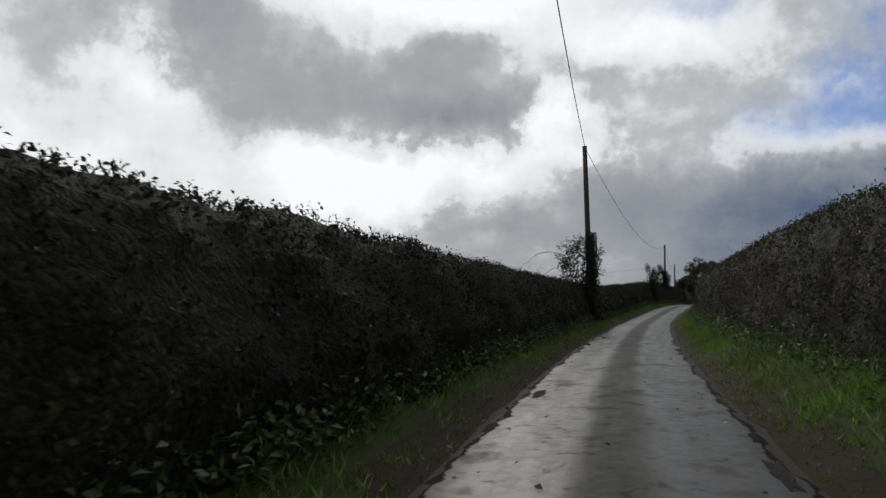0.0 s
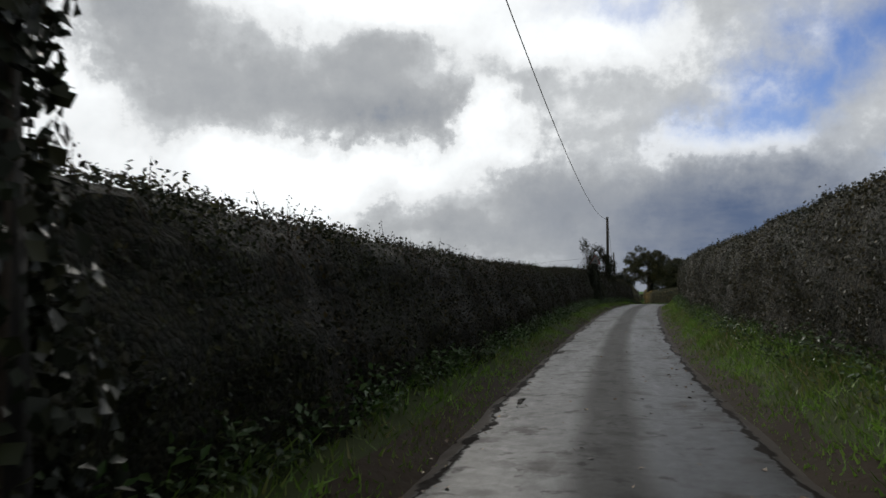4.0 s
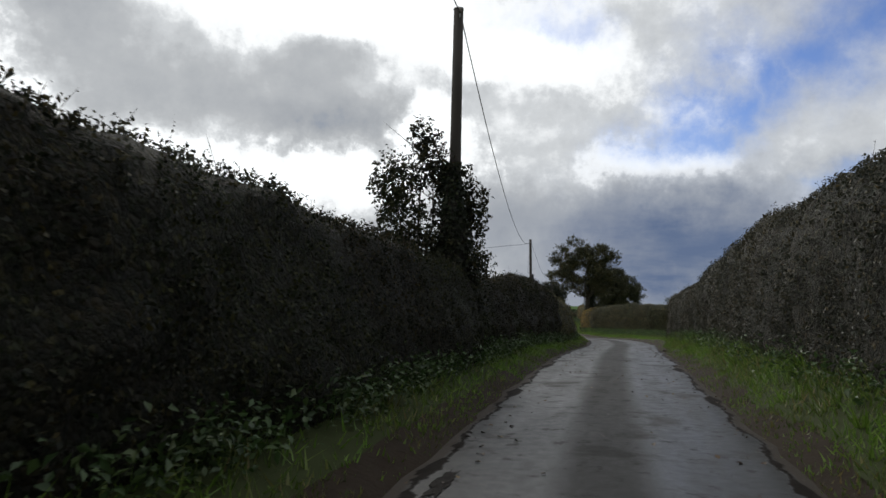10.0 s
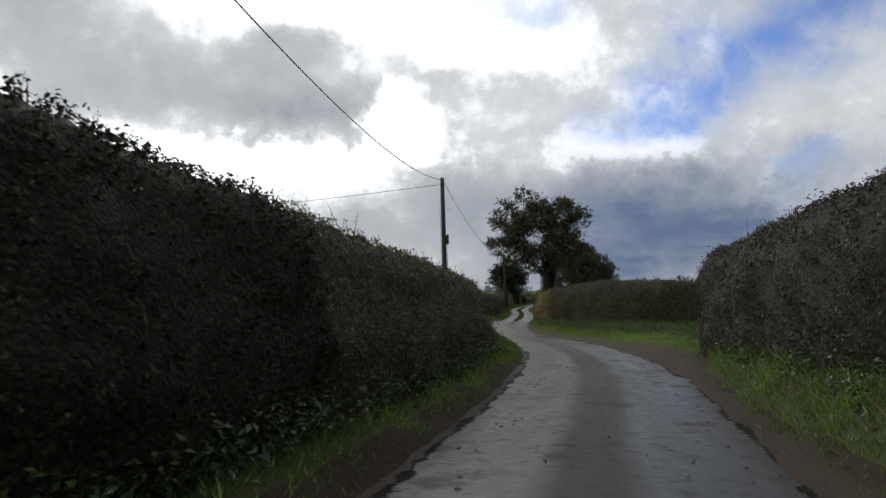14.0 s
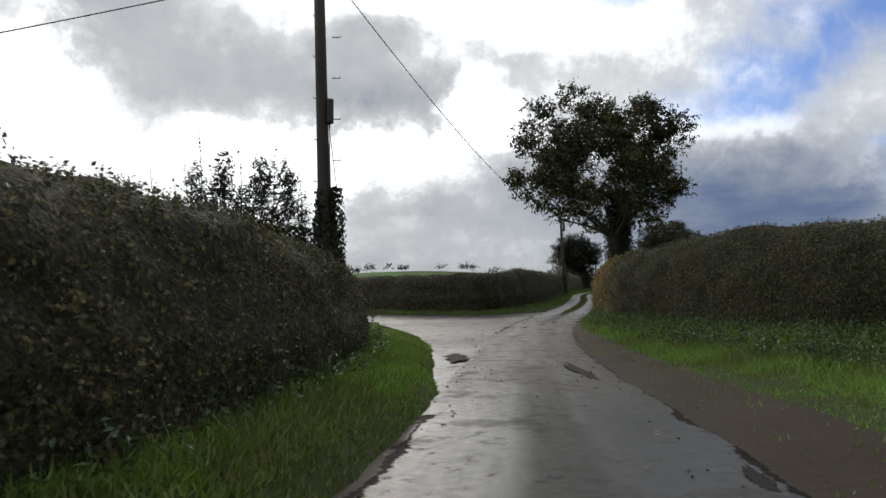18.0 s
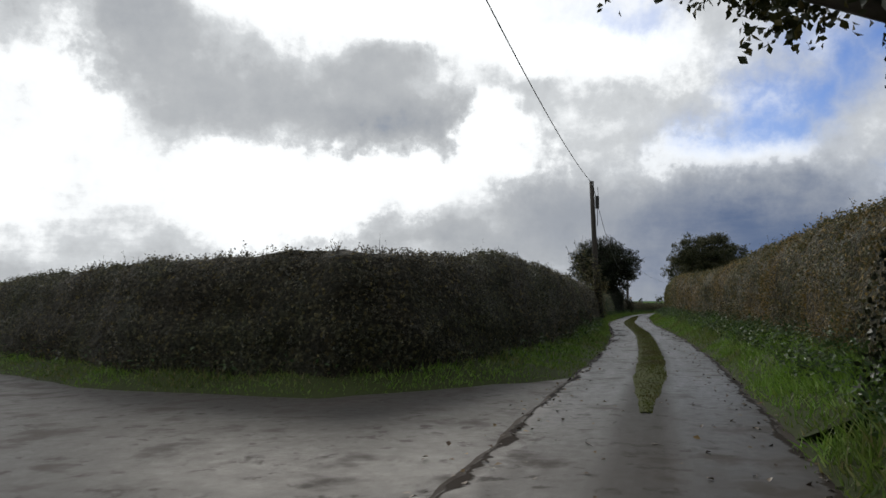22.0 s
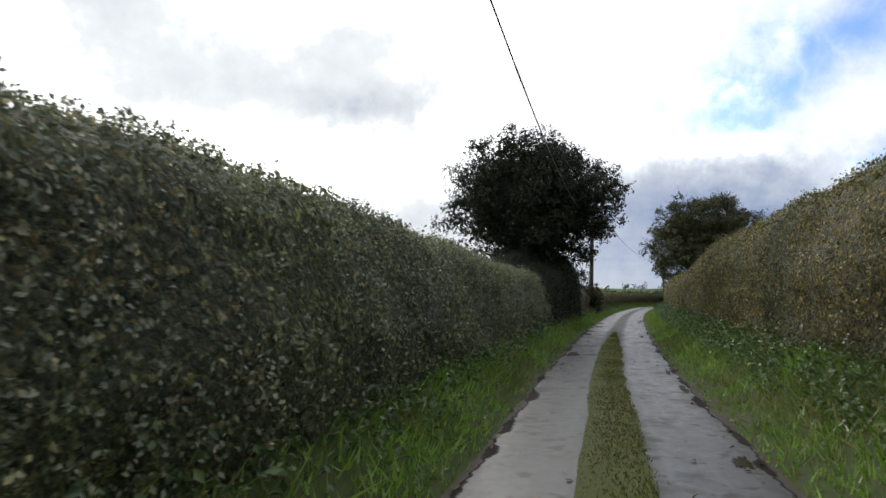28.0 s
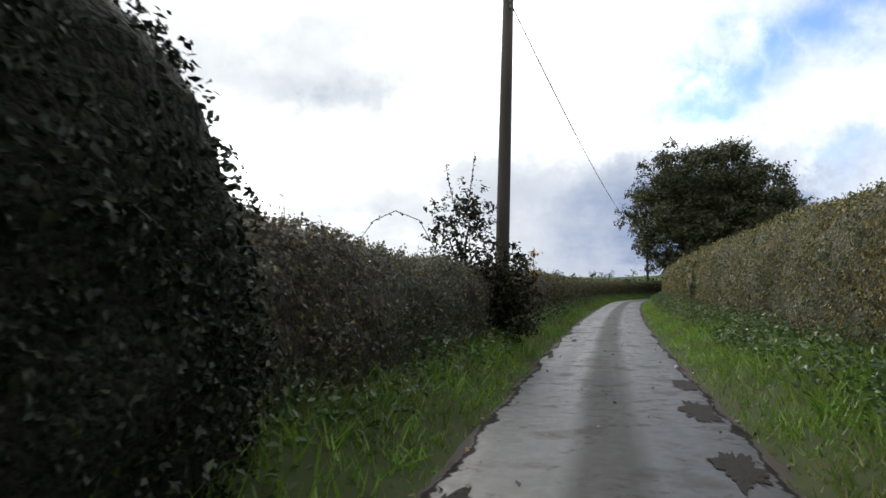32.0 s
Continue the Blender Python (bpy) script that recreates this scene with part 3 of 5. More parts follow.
def field_mat():
    m, nt, b = mat("field_grass")
    f = noise_at(nt, 2.5, 6.0, 0.65)
    big = noise_at(nt, 0.006, 2.0)
    big = mathn(nt, "MULTIPLY", mathn(nt, "SUBTRACT", big, 0.47), 9.0, True)
    b.inputs["Specular IOR Level"].default_value = 0.03
    col = mixc(nt, f, (0.035, 0.085, 0.012), (0.075, 0.15, 0.022))
    col2 = mixc(nt, f, (0.025, 0.045, 0.014), (0.045, 0.06, 0.02))
    nt.links.new(mixc(nt, big, col, col2), b.inputs["Base Color"])
    b.inputs["Roughness"].default_value = 0.85
    bump(nt, b, f, 0.6, 0.05)
    return m


M_FIELD = field_mat()

# ---- mesh helpers ----
rng = np.random.default_rng(7)


def mesh_of(name, verts, faces_per, material, smooth=False):
    """A mesh from an (n, k, 3) array: n separate faces of k corners."""
    n, k, _ = verts.shape
    me = bpy.data.meshes.new(name)
    me.vertices.add(n * k)
    me.vertices.foreach_set("co", verts.reshape(-1).astype(np.float32))
    idx = np.asarray(faces_per)
    m, c = idx.shape
    loops = (np.arange(n)[:, None, None] * k + idx[None]).reshape(-1).astype(np.int32)
    me.loops.add(len(loops))
    me.loops.foreach_set("vertex_index", loops)
    me.polygons.add(n * m)
    me.polygons.foreach_set("loop_start", np.arange(0, n * m * c, c, dtype=np.int32))
    me.materials.append(material)
    me.update(calc_edges=True)
    return me


def grid_mesh(name, pts, material, uv=None, smooth=True):
    """A sheet from an (a, b, 3) array of points."""
    a, b, _ = pts.shape
    me = bpy.data.meshes.new(name)
    i = np.arange(a * b).reshape(a, b)
    q = np.stack([i[:-1, :-1], i[1:, :-1], i[1:, 1:], i[:-1, 1:]], -1).reshape(-1, 4)
    me.from_pydata([tuple(p) for p in pts.reshape(-1, 3)], [], [tuple(int(v) for v in r) for r in q])
    me.materials.append(material)
    if uv is not None:
        lay = me.uv_layers.new(name="UVMap")
        li = np.empty(len(me.loops), dtype=np.int32)
        me.loops.foreach_get("vertex_index", li)
        lay.data.foreach_set("uv", uv.reshape(-1, 2)[li].reshape(-1).astype(np.float32))
    if smooth:
        me.polygons.foreach_set("use_smooth", [True] * len(me.polygons))
    return me


def part(name, data, parent, label="", material=None, kind=""):
    """One mesh object under a thing or a part; data is a mesh or a bmesh."""
    if isinstance(data, bmesh.types.BMesh):
        me = bpy.data.meshes.new(name)
        data.to_mesh(me)
        data.free()
        me.materials.append(material)
        data = me
    ob = new(name, data)
    ob.parent = parent
    if label or kind:
        tagged(ob, label=label, kind=kind)
    return ob


def tube(bm, pts, radii, sides=8, cap=True):
    rings = []
    pts = [Vector(p) for p in pts]
    for i, p in enumerate(pts):
        d = (pts[min(i + 1, len(pts) - 1)] - pts[max(i - 1, 0)]).normalized()
        q = d.to_track_quat("Z", "Y")
        rings.append([bm.verts.new(p + q @ Vector((math.cos(a) * radii[i], math.sin(a) * radii[i], 0)))
                      for a in (2 * math.pi * k / sides for k in range(sides))])
    for a, b in zip(rings, rings[1:]):
        for k in range(sides):
            f = bm.faces.new((a[k], a[(k + 1) % sides], b[(k + 1) % sides], b[k]))
            f.smooth = True
    if cap:
        bm.faces.new(rings[0][::-1])
        bm.faces.new(rings[-1])


def box(bm, c, size, rot=None, bev=0.0):
    m = Matrix.LocRotScale(c, rot or Euler((0, 0, 0)), size)
    r = bmesh.ops.create_cube(bm, size=1.0, matrix=m)
    if bev:
        es = list({e for v in r["verts"] for e in v.link_edges})
        bmesh.ops.bevel(bm, geom=es, offset=bev, segments=2, affect="EDGES", profile=0.5)


LEAF = [(0, 1, 2), (0, 2, 3)]


def leaves(c, nrm, size, spread=0.9, ratio=0.6):
    """Folded four-cornered leaves at the points c, their faces turned about the directions nrm."""
    n = len(c)
    nn = nrm + rng.normal(0, spread, (n, 3))
    nn /= np.linalg.norm(nn, axis=1)[:, None] + 1e-9
    t = rng.normal(0, 1, (n, 3))
    t[:, 2] -= 0.5
    t -= nn * (t * nn).sum(1)[:, None]
    t /= np.linalg.norm(t, axis=1)[:, None] + 1e-9
    b = np.cross(nn, t)
    ln = (size * rng.uniform(0.6, 1.3, n))[:, None]
    w = ln * ratio * 0.5
    fold = nn * ln * rng.uniform(0.05, 0.22, n)[:, None]
    v = np.stack([c - t * ln * 0.5, c + b * w + fold, c + t * ln * 0.5, c - b * w + fold], 1)
    return v


def resample(poly, step):
    poly = np.asarray(poly, float)
    d = np.concatenate([[0], np.cumsum(np.linalg.norm(np.diff(poly[:, :2], axis=0), axis=1))])
    n = max(2, int(d[-1] / step) + 1)
    q = np.linspace(0, d[-1], n)
    return np.stack([np.interp(q, d, poly[:, i]) for i in range(poly.shape[1])], 1), q


def side_of(poly):
    """Unit vectors to the right of a line's run."""
    t = np.gradient(poly[:, :2], axis=0)
    t /= np.linalg.norm(t, axis=1)[:, None] + 1e-9
    return np.stack([t[:, 1], -t[:, 0], np.zeros(len(t))], 1)


def lump(p, scale, amp):
    return amp * noise.noise(Vector((p[0] * scale, p[1] * scale, p[2] * scale)))


# ---- hedges ----
def hedge(name, line, out, depth, leaf, per_m2, material, label, sprig=1.0, slope=0.08, belly=-0.03):
    """A clipped hedge. line: rows x, y, foot z, top z of its face; out: +1 where its back lies to the right of the run, -1 to the left."""
    p, q = resample(line, 0.26)
    side = side_of(p) * out
    root = new(name)
    tagged(root, label=label, category="hedge", group="lane hedges")
    shape = [(-belly, 0.0), (-belly, 0.34), (-belly * 0.4, 0.5), (0.02, 0.66), (slope * 0.6 + 0.04, 0.8), (slope + 0.13, 0.92), (slope + 0.36, 1.0), (depth * 0.5, 1.045), (depth - 0.25, 0.97), (depth, 0.55), (depth - 0.05, 0.0)]
    run = np.concatenate([[0], np.cumsum([math.hypot(b[0] - a[0], (b[1] - a[1]) * 2.2) for a, b in zip(shape, shape[1:])])])
    back = run[7]
    cuts = np.concatenate([np.linspace(0, back, 15), np.linspace(back, run[-1], 6)[1:]])
    prof = list(zip(np.interp(cuts, run, [k[0] for k in shape]), np.interp(cuts, run, [k[1] for k in shape])))
    g = np.zeros((len(p), len(prof), 3))
    for i in range(len(p)):
        h = p[i, 3] - p[i, 2]
        for j, (d, f) in enumerate(prof):
            base = np.array([p[i, 0], p[i, 1], p[i, 2] + f * h - (0.03 if f > 0.8 else 0)]) + side[i] * (d + 0.05)
            k = lump(base, 0.55, 0.17) + lump(base, 1.9, 0.12) + (lump(base, 4.6, 0.07) if j < 15 else 0)
            if j in (0, len(prof) - 1):
                base[2] -= 0.25
            g[i, j] = base + side[i] * (k if d < depth * 0.5 else -k) + np.array([0, 0, (lump(base, 0.9, 0.10) + lump(base, 3.1, 0.05) if f > 0.8 else 0)])
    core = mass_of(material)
    part("core", grid_mesh("hedge_core", g, core), root, "leaf mass inside the hedge with shaded gaps painted in")
    ends = []
    for e in (0, -1):
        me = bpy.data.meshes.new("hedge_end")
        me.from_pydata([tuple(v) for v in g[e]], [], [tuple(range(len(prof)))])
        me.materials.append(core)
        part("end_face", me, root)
    # leaves over the core's surface
    a, b, c, d = g[:-1, :-1], g[1:, :-1], g[1:, 1:], g[:-1, 1:]
    nr = np.cross(b - a, d - a)
    area = np.linalg.norm(nr, axis=2) + 1e-9
    nrm = nr / area[..., None]
    # make the directions point out of the hedge
    mid = (a + b + c + d) / 4
    heart = (g[:-1].mean(1) + g[1:].mean(1))[:, None] / 2
    sgn = np.sign(((mid - heart) * nrm).sum(2))
    nrm = nrm * sgn[..., None]
    mids = (cuts[1:] + cuts[:-1]) / 2
    wgt = np.interp(mids, [0, run[4], run[5], run[6], back, back + 0.3, back + 0.8], [1.0, 1.1, 1.8, 2.4, 1.5, 0.25, 0.03])
    patchy = np.array([[noise.noise(Vector(m_ * 1.2)) + 0.7 * noise.noise(Vector(m_ * 3.4)) for m_ in row] for row in mid])
    cnt = rng.poisson(area * per_m2 / 5 * wgt[None] * (0.35 + 1.15 * np.clip(patchy * 1.2 + 0.5, 0, 1.2)))
    ii, jj = np.nonzero(cnt)
    rep = cnt[ii, jj]
    ii, jj = np.repeat(ii, rep), np.repeat(jj, rep)
    u, v = rng.random(len(ii))[:, None], rng.random(len(ii))[:, None]
    pts = a[ii, jj] * (1 - u) * (1 - v) + b[ii, jj] * u * (1 - v) + c[ii, jj] * u * v + d[ii, jj] * (1 - u) * v
    nn = nrm[ii, jj]
    # sprigs: five leaves round each point, pushed out by differing amounts
    pts = pts + nn * (0.01 + rng.gamma(1.5, 0.023, len(ii)))[:, None]
    pts = np.repeat(pts, 5, 0) + rng.normal(0, leaf * 0.62, (len(ii) * 5, 3))
    lv = leaves(pts, np.repeat(nn, 5, 0), leaf)
    part("foliage", mesh_of("hedge_leaves", lv, LEAF, material), root, "small autumn hedge leaves", kind="stuff")
    # shoots that stand out of the clipped top
    L = q[-1]
    n = int(L * 10 * sprig)
    if n:
        tt = rng.random(n) * (len(p) - 1.001)
        i = tt.astype(int)
        w = rng.integers(9, 15, n)
        base = g[i, w] * (1 - (tt - i))[:, None] + g[i + 1, w] * (tt - i)[:, None]
        ln = 0.07 + rng.gamma(1.6, 0.055, n)
        ln *= 0.6 + 0.9 * np.clip([noise.noise(Vector((b_[0] * 0.35, b_[1] * 0.35, 3.0))) + 0.4 for b_ in base], 0, 1)
        dr = rng.normal(0, 0.38, (n, 3))
        dr[:, 2] = 1
        dr /= np.linalg.norm(dr, axis=1)[:, None]
        tip = base + dr * ln[:, None] + rng.normal(0, 0.02, (n, 3))
        sd = np.cross(dr, rng.normal(0, 1, (n, 3)))
        sd /= np.linalg.norm(sd, axis=1)[:, None]
        st = np.stack([base - sd * 0.006, base + sd * 0.006, tip + sd * 0.0015, tip - sd * 0.0015], 1)
        part("twig_growth", mesh_of("twig_growth", st, [(0, 1, 2, 3)], M_TWIG), root, "thin bare shoots", kind="stuff")
        m = 8
        f = rng.random((n, m)) ** 1.25
        lc = (base[:, None] + (tip - base)[:, None] * f[..., None]).reshape(-1, 3) + rng.normal(0, 0.012, (n * m, 3))
        lv = leaves(lc, np.repeat(dr, m, 0), leaf * 0.62, 1.2)
        part("shoot_leaves", mesh_of("shoot_leaves", lv, LEAF, material), root, kind="stuff")
    return root


def lane_hedge_line(s0, s1, lat, top, foot, step=2.0):
    out = []
    for s in np.arange(s0, s1 + 0.01, step):
        b = at(s, table(s, lat))
        out.append((b[0], b[1], b[2] + foot, b[2] + table(s, top)))
    return out


def world_line(rows, foot, top):
    return [(x, y, road_z(x, y) + foot, road_z(x, y) + t) for (x, y), t in zip(rows, top if isinstance(top, (list, tuple)) else [top] * len(rows))]


# ---- ground ----
def spaced(lo, a, b, hi, step):
    mid = list(np.arange(a, b + 0.1, step))
    left, right, w = [], [], step
    x = a
    while x > lo:
        w *= 1.35
        x -= w
        left.append(x)
    x, w = b, step
    while x < hi:
        w *= 1.35
        x += w
        right.append(x)
    return np.array(left[::-1] + mid + right)


def ground_height(x, y):
    d2 = (LXY[:, 0] - x) ** 2 + (LXY[:, 1] - y) ** 2
    i = int(np.argmin(d2))
    d = math.sqrt(d2[i])
    near = LZ[i] - 0.32
    far = max(d - 220, 0)
    bearing = math.degrees(math.atan2(x - 50, y - 120))
    ridge = 13 * (math.exp(-((bearing - 4) / 9) ** 2) + math.exp(-((bearing - 31) / 6) ** 2)) * min(max(d - 380, 0) / 350, 1) if y > 0 else 0
    roll = 9 * noise.noise(Vector((x * 0.0016, y * 0.0016, 0.3))) * min(far / 300, 1)
    return near + 0.011 * min(far, 1500) + ridge + roll + 0.25 * noise.noise(Vector((x * 0.05, y * 0.05, 0))) * min(max(d - 6, 0) / 20, 1)


gx, gy = spaced(-4300, -50, 190, 4300, 3.0), spaced(-4300, -50, 370, 4300, 3.0)
gp = np.array([[(x, y, ground_height(x, y)) for y in gy] for x in gx])
tagged(new("ground", grid_mesh("ground", gp, M_FIELD)), label="rolling green and stubble fields", category="field", kind="structure")


# ---- road ----
def lane_surface():
    ss = np.arange(-30, 352, 0.5)
    us = np.linspace(0, 1, 15)
    pts, uv = np.zeros((len(ss), len(us), 3)), np.zeros((len(ss), len(us), 2))
    for i, s in enumerate(ss):
        l = table(s, EDGE_L) + 0.10 * noise.noise(Vector((s * 0.7, 1, 0))) + 0.05 * noise.noise(Vector((s * 2.3, 5, 0)))
        r = table(s, EDGE_R) + 0.10 * noise.noise(Vector((s * 0.7, 9, 0))) + 0.05 * noise.noise(Vector((s * 2.3, 15, 0)))
        for j, u in enumerate(us):
            lat = l + (r - l) * u
            z = 0.03 - 0.10 * (u - 0.5) ** 2 - (0.05 if j in (0, len(us) - 1) else 0) - 0.012 * math.exp(-((u - 0.24) / 0.1) ** 2) - 0.012 * math.exp(-((u - 0.73) / 0.1) ** 2)
            z += 0.002 * noise.noise(Vector((s * 0.9, u * 5, 2)))
            pts[i, j] = at(s, lat, z)
            uv[i, j] = (u, s)
    return grid_mesh("road", pts, M_ROAD, uv)


def road_top(s, lat):
    """Height of the tarmac over the lane's line."""
    l, r = table(s, EDGE_L), table(s, EDGE_R)
    u = (lat - l) / (r - l)
    return 0.03 - 0.10 * (u - 0.5) ** 2 - 0.012 * math.exp(-((u - 0.24) / 0.1) ** 2) - 0.012 * math.exp(-((u - 0.73) / 0.1) ** 2)


tagged(new("road", lane_surface()), label="narrow wet tarmac lane with polished wheel tracks", category="road", kind="structure")

NEAR_EDGE = [(45.4, 132), (46.4, 140), (46.6, 146), (45.9, 151), (43.6, 156.5), (40.5, 162), (36.5, 167), (31, 172), (18, 182)]
FAR_EDGE = [(24, 186), (36, 174.5), (42.5, 166.0), (47.0, 161.2), (50.6, 159.6), (52.4, 160.4), (54.4, 163.4), (57.2, 169.3), (59.0, 173.5)]


def side_road():
    ring = list(NEAR_EDGE) + list(FAR_EDGE) + [tuple(at(k, -0.3)[:2]) for k in (178, 172, 166, 160, 154, 148, 142, 136)]
    bm = bmesh.new()
    lay = bm.loops.layers.uv.new("UVMap")
    ring, _ = resample(ring + ring[:1], 1.2)
    bm.faces.new([bm.verts.new((x, y, 0)) for x, y in ring[:-1]])
    bmesh.ops.triangulate(bm, faces=bm.faces[:])
    bmesh.ops.subdivide_edges(bm, edges=bm.edges[:], cuts=2, use_grid_fill=True)
    bmesh.ops.triangulate(bm, faces=bm.faces[:])
    for v in bm.verts:
        v.co.z = road_z(v.co.x, v.co.y) - 0.012 - 0.02 * max(0, 44 - v.co.x)
    for f in bm.faces:
        f.smooth = True
        if f.normal.z < 0:
            f.normal_flip()
        for l in f.loops:
            l[lay].uv = (0.27 + 0.05 * noise.noise(Vector((l.vert.co.x * 0.3, l.vert.co.y * 0.3, 0))), l.vert.co.y)
    me = bpy.data.meshes.new("side_road")
    bm.to_mesh(me)
    bm.free()
    me.materials.append(M_ROAD)
    return me


tagged(new("side_road", side_road()), label="wet tarmac mouth of a side lane at the junction", category="road", kind="structure")


# ---- verges ----
def verge(name, inner, outer, profile, label, blades=270, tall=0.27, weeds=9, soil=None, blade=None, bumpy=1.0, ease=0):
    """A grass bank between the tarmac's edge and a hedge's foot. profile: (share across, height)."""
    n = max(len(inner), 2)
    k = max(4, int(np.linalg.norm(np.diff(np.asarray(inner)[:, :2], axis=0), axis=1).sum() / 0.6))
    ia = np.linspace(0, 1, k)

    def even(rows):
        rows = np.asarray(rows, float)
        run = np.concatenate([[0], np.cumsum(np.linalg.norm(np.diff(rows[:, :2], axis=0), axis=1))])
        return np.stack([np.interp(ia, run / run[-1], rows[:, i]) for i in range(3)], 1)
    A, B = even(inner), even(outer)
    if bumpy == 1.0:
        A[:, :2] += np.array([(0.13 * noise.noise(Vector((p[0] * 1.1, p[1] * 1.1, 1.0))) + 0.06 * noise.noise(Vector((p[0] * 3.1, p[1] * 3.1, 6.0))),
                               0.13 * noise.noise(Vector((p[0] * 1.1, p[1] * 1.1, 9.0)))) for p in A])
    us = np.linspace(0, 1, 9)
    g = np.zeros((k, 9, 3))
    for i in range(k):
        for j, u in enumerate(us):
            p = A[i] * (1 - u) + B[i] * u
            h = float(np.interp(u, [r[0] for r in profile], [r[1] for r in profile])) * min(1, 0.1 + i / ease if ease else 1)
            p[2] += h + bumpy * (lump(p, 1.1, 0.07) + lump(p, 3.0, 0.03)) * min(1, u * 4)
            g[i, j] = p
    root = new(name)
    tagged(root, label=label, category="verge", kind="structure")
    part("bank", grid_mesh("bank", g, soil or M_TURF), root)
    a, b, c, d = g[:-1, :-1], g[1:, :-1], g[1:, 1:], g[:-1, 1:]
    area = np.linalg.norm(np.cross(b - a, d - a), axis=2)

    def scatter(per):
        dens = per * np.clip(0.55 + 1.3 * np.array([[noise.noise(Vector((m_[0] * 0.8, m_[1] * 0.8, 4.0))) + 0.45 for m_ in row] for row in a]), 0.35, 1.8)
        if bumpy == 1.0:
            dens = dens * np.array([0.6, 1.1, 1, 1, 1, 1, 1, 0.9])
        cnt = rng.poisson(area * dens)
        ii, jj = np.nonzero(cnt)
        rep = cnt[ii, jj]
        ii, jj = np.repeat(ii, rep), np.repeat(jj, rep)
        u, v = rng.random(len(ii))[:, None], rng.random(len(ii))[:, None]
        return a[ii, jj] * (1 - u) * (1 - v) + b[ii, jj] * u * (1 - v) + c[ii, jj] * u * v + d[ii, jj] * (1 - u) * v, (jj + v[:, 0]) / 8
    p, u = scatter(blades)
    n = len(p)
    ln = tall * (0.3 + 0.7 * np.clip(u * 1.8, 0, 1)) * rng.uniform(0.45, 1.35, n)
    dr = rng.normal(0, 0.45, (n, 3))
    dr[:, 2] = 1
    dr /= np.linalg.norm(dr, axis=1)[:, None]
    sd = np.cross(dr, rng.normal(0, 1, (n, 3)))
    sd /= np.linalg.norm(sd, axis=1)[:, None]
    w = rng.uniform(0.007, 0.017, n)[:, None]
    bend = rng.normal(0, 0.25, (n, 3)) * ln[:, None]
    bend[:, 2] = -np.abs(bend[:, 2])
    tri = np.stack([p - sd * w - [0, 0, 0.02], p + sd * w - [0, 0, 0.02], p + dr * ln[:, None] + bend], 1)
    part("grass_blades", mesh_of("grass_blades", tri, [(0, 1, 2)], blade or M_GRASS), root, kind="stuff")
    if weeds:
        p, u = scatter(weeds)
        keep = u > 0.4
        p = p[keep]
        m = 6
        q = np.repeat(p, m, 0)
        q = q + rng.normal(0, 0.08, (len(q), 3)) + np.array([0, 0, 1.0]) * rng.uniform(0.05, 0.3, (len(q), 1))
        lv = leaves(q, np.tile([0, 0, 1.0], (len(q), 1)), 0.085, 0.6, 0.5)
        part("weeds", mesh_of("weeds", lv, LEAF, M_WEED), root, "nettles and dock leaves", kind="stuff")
    return root


def lane_side(s0, s1, tab, off=0.0, step=1.5):
    return [tuple(at(s, table(s, tab) + off)) for s in np.arange(s0, s1 + 0.01, step)]


def xyz(rows, h=0.0):
    return [(x, y, road_z(x, y) + h) for x, y in rows]

# ---- hedges along the lane ----
DARK = "clipped dark hawthorn hedge"
# Left side, seen against the light: leaf colour carries its shade.
hedge("hedge", lane_hedge_line(-12, 20, HEDGE_L, TOP_L, 0.3), -1, 1.5, 0.047, 330, M_LEAF_SHADED, DARK + ", smoothly trimmed, beside the lane, coloured in shade", 0.35, belly=0.22)
hedge("hedge", lane_hedge_line(20, 114, HEDGE_L, TOP_L, 0.3), -1, 1.5, 0.049, 300, M_LEAF_SHADED, DARK + " beside the lane, coloured in shade, loose shoots on top", 1.5, belly=0.22)
hedge("hedge", lane_hedge_line(114, 128, HEDGE_L, TOP_L, 0.3) + world_line([(44.15, 131.5), (44.6, 135), (44.8, 138.3), (44.4, 140.6), (43.3, 141.9), (41.7, 142.3)], 0.3, [2.26, 2.24, 2.12, 1.96, 1.82, 1.68]),
      -1, 1.5, 0.050, 275, M_LEAF_M, "brown and green hedge rounding the grass corner of the junction", 1.4, belly=0.22)
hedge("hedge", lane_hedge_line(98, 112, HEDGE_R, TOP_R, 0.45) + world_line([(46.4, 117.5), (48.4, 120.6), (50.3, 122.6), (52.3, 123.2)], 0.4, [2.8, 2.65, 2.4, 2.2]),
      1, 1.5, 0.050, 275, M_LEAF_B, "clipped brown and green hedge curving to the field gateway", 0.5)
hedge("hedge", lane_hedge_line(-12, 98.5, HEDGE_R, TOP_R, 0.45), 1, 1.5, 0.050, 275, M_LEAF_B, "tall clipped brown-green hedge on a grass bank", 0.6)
hedge("hedge", world_line([(60.4, 136.4), (59.6, 134.6), (58.0, 134.0), (55.7, 136.0), (54.2, 141), (53.75, 147), (53.85, 148.6)], 0.35, [2.3, 2.5, 2.7, 2.85, 3.0, 2.7, 2.6]),
      1, 1.6, 0.050, 275, M_LEAF_M, "square-clipped dark hedge beside the field gateway", 0.3)
hedge("hedge", world_line([(53.8, 148.0), (54.2, 151.5), (55.6, 154.0)], 0.35, [2.65, 2.4, 2.4]),
      1, 1.6, 0.050, 275, M_LEAF_GOLD, "end of the gateway hedge with golden yellow leaves", 0.3)
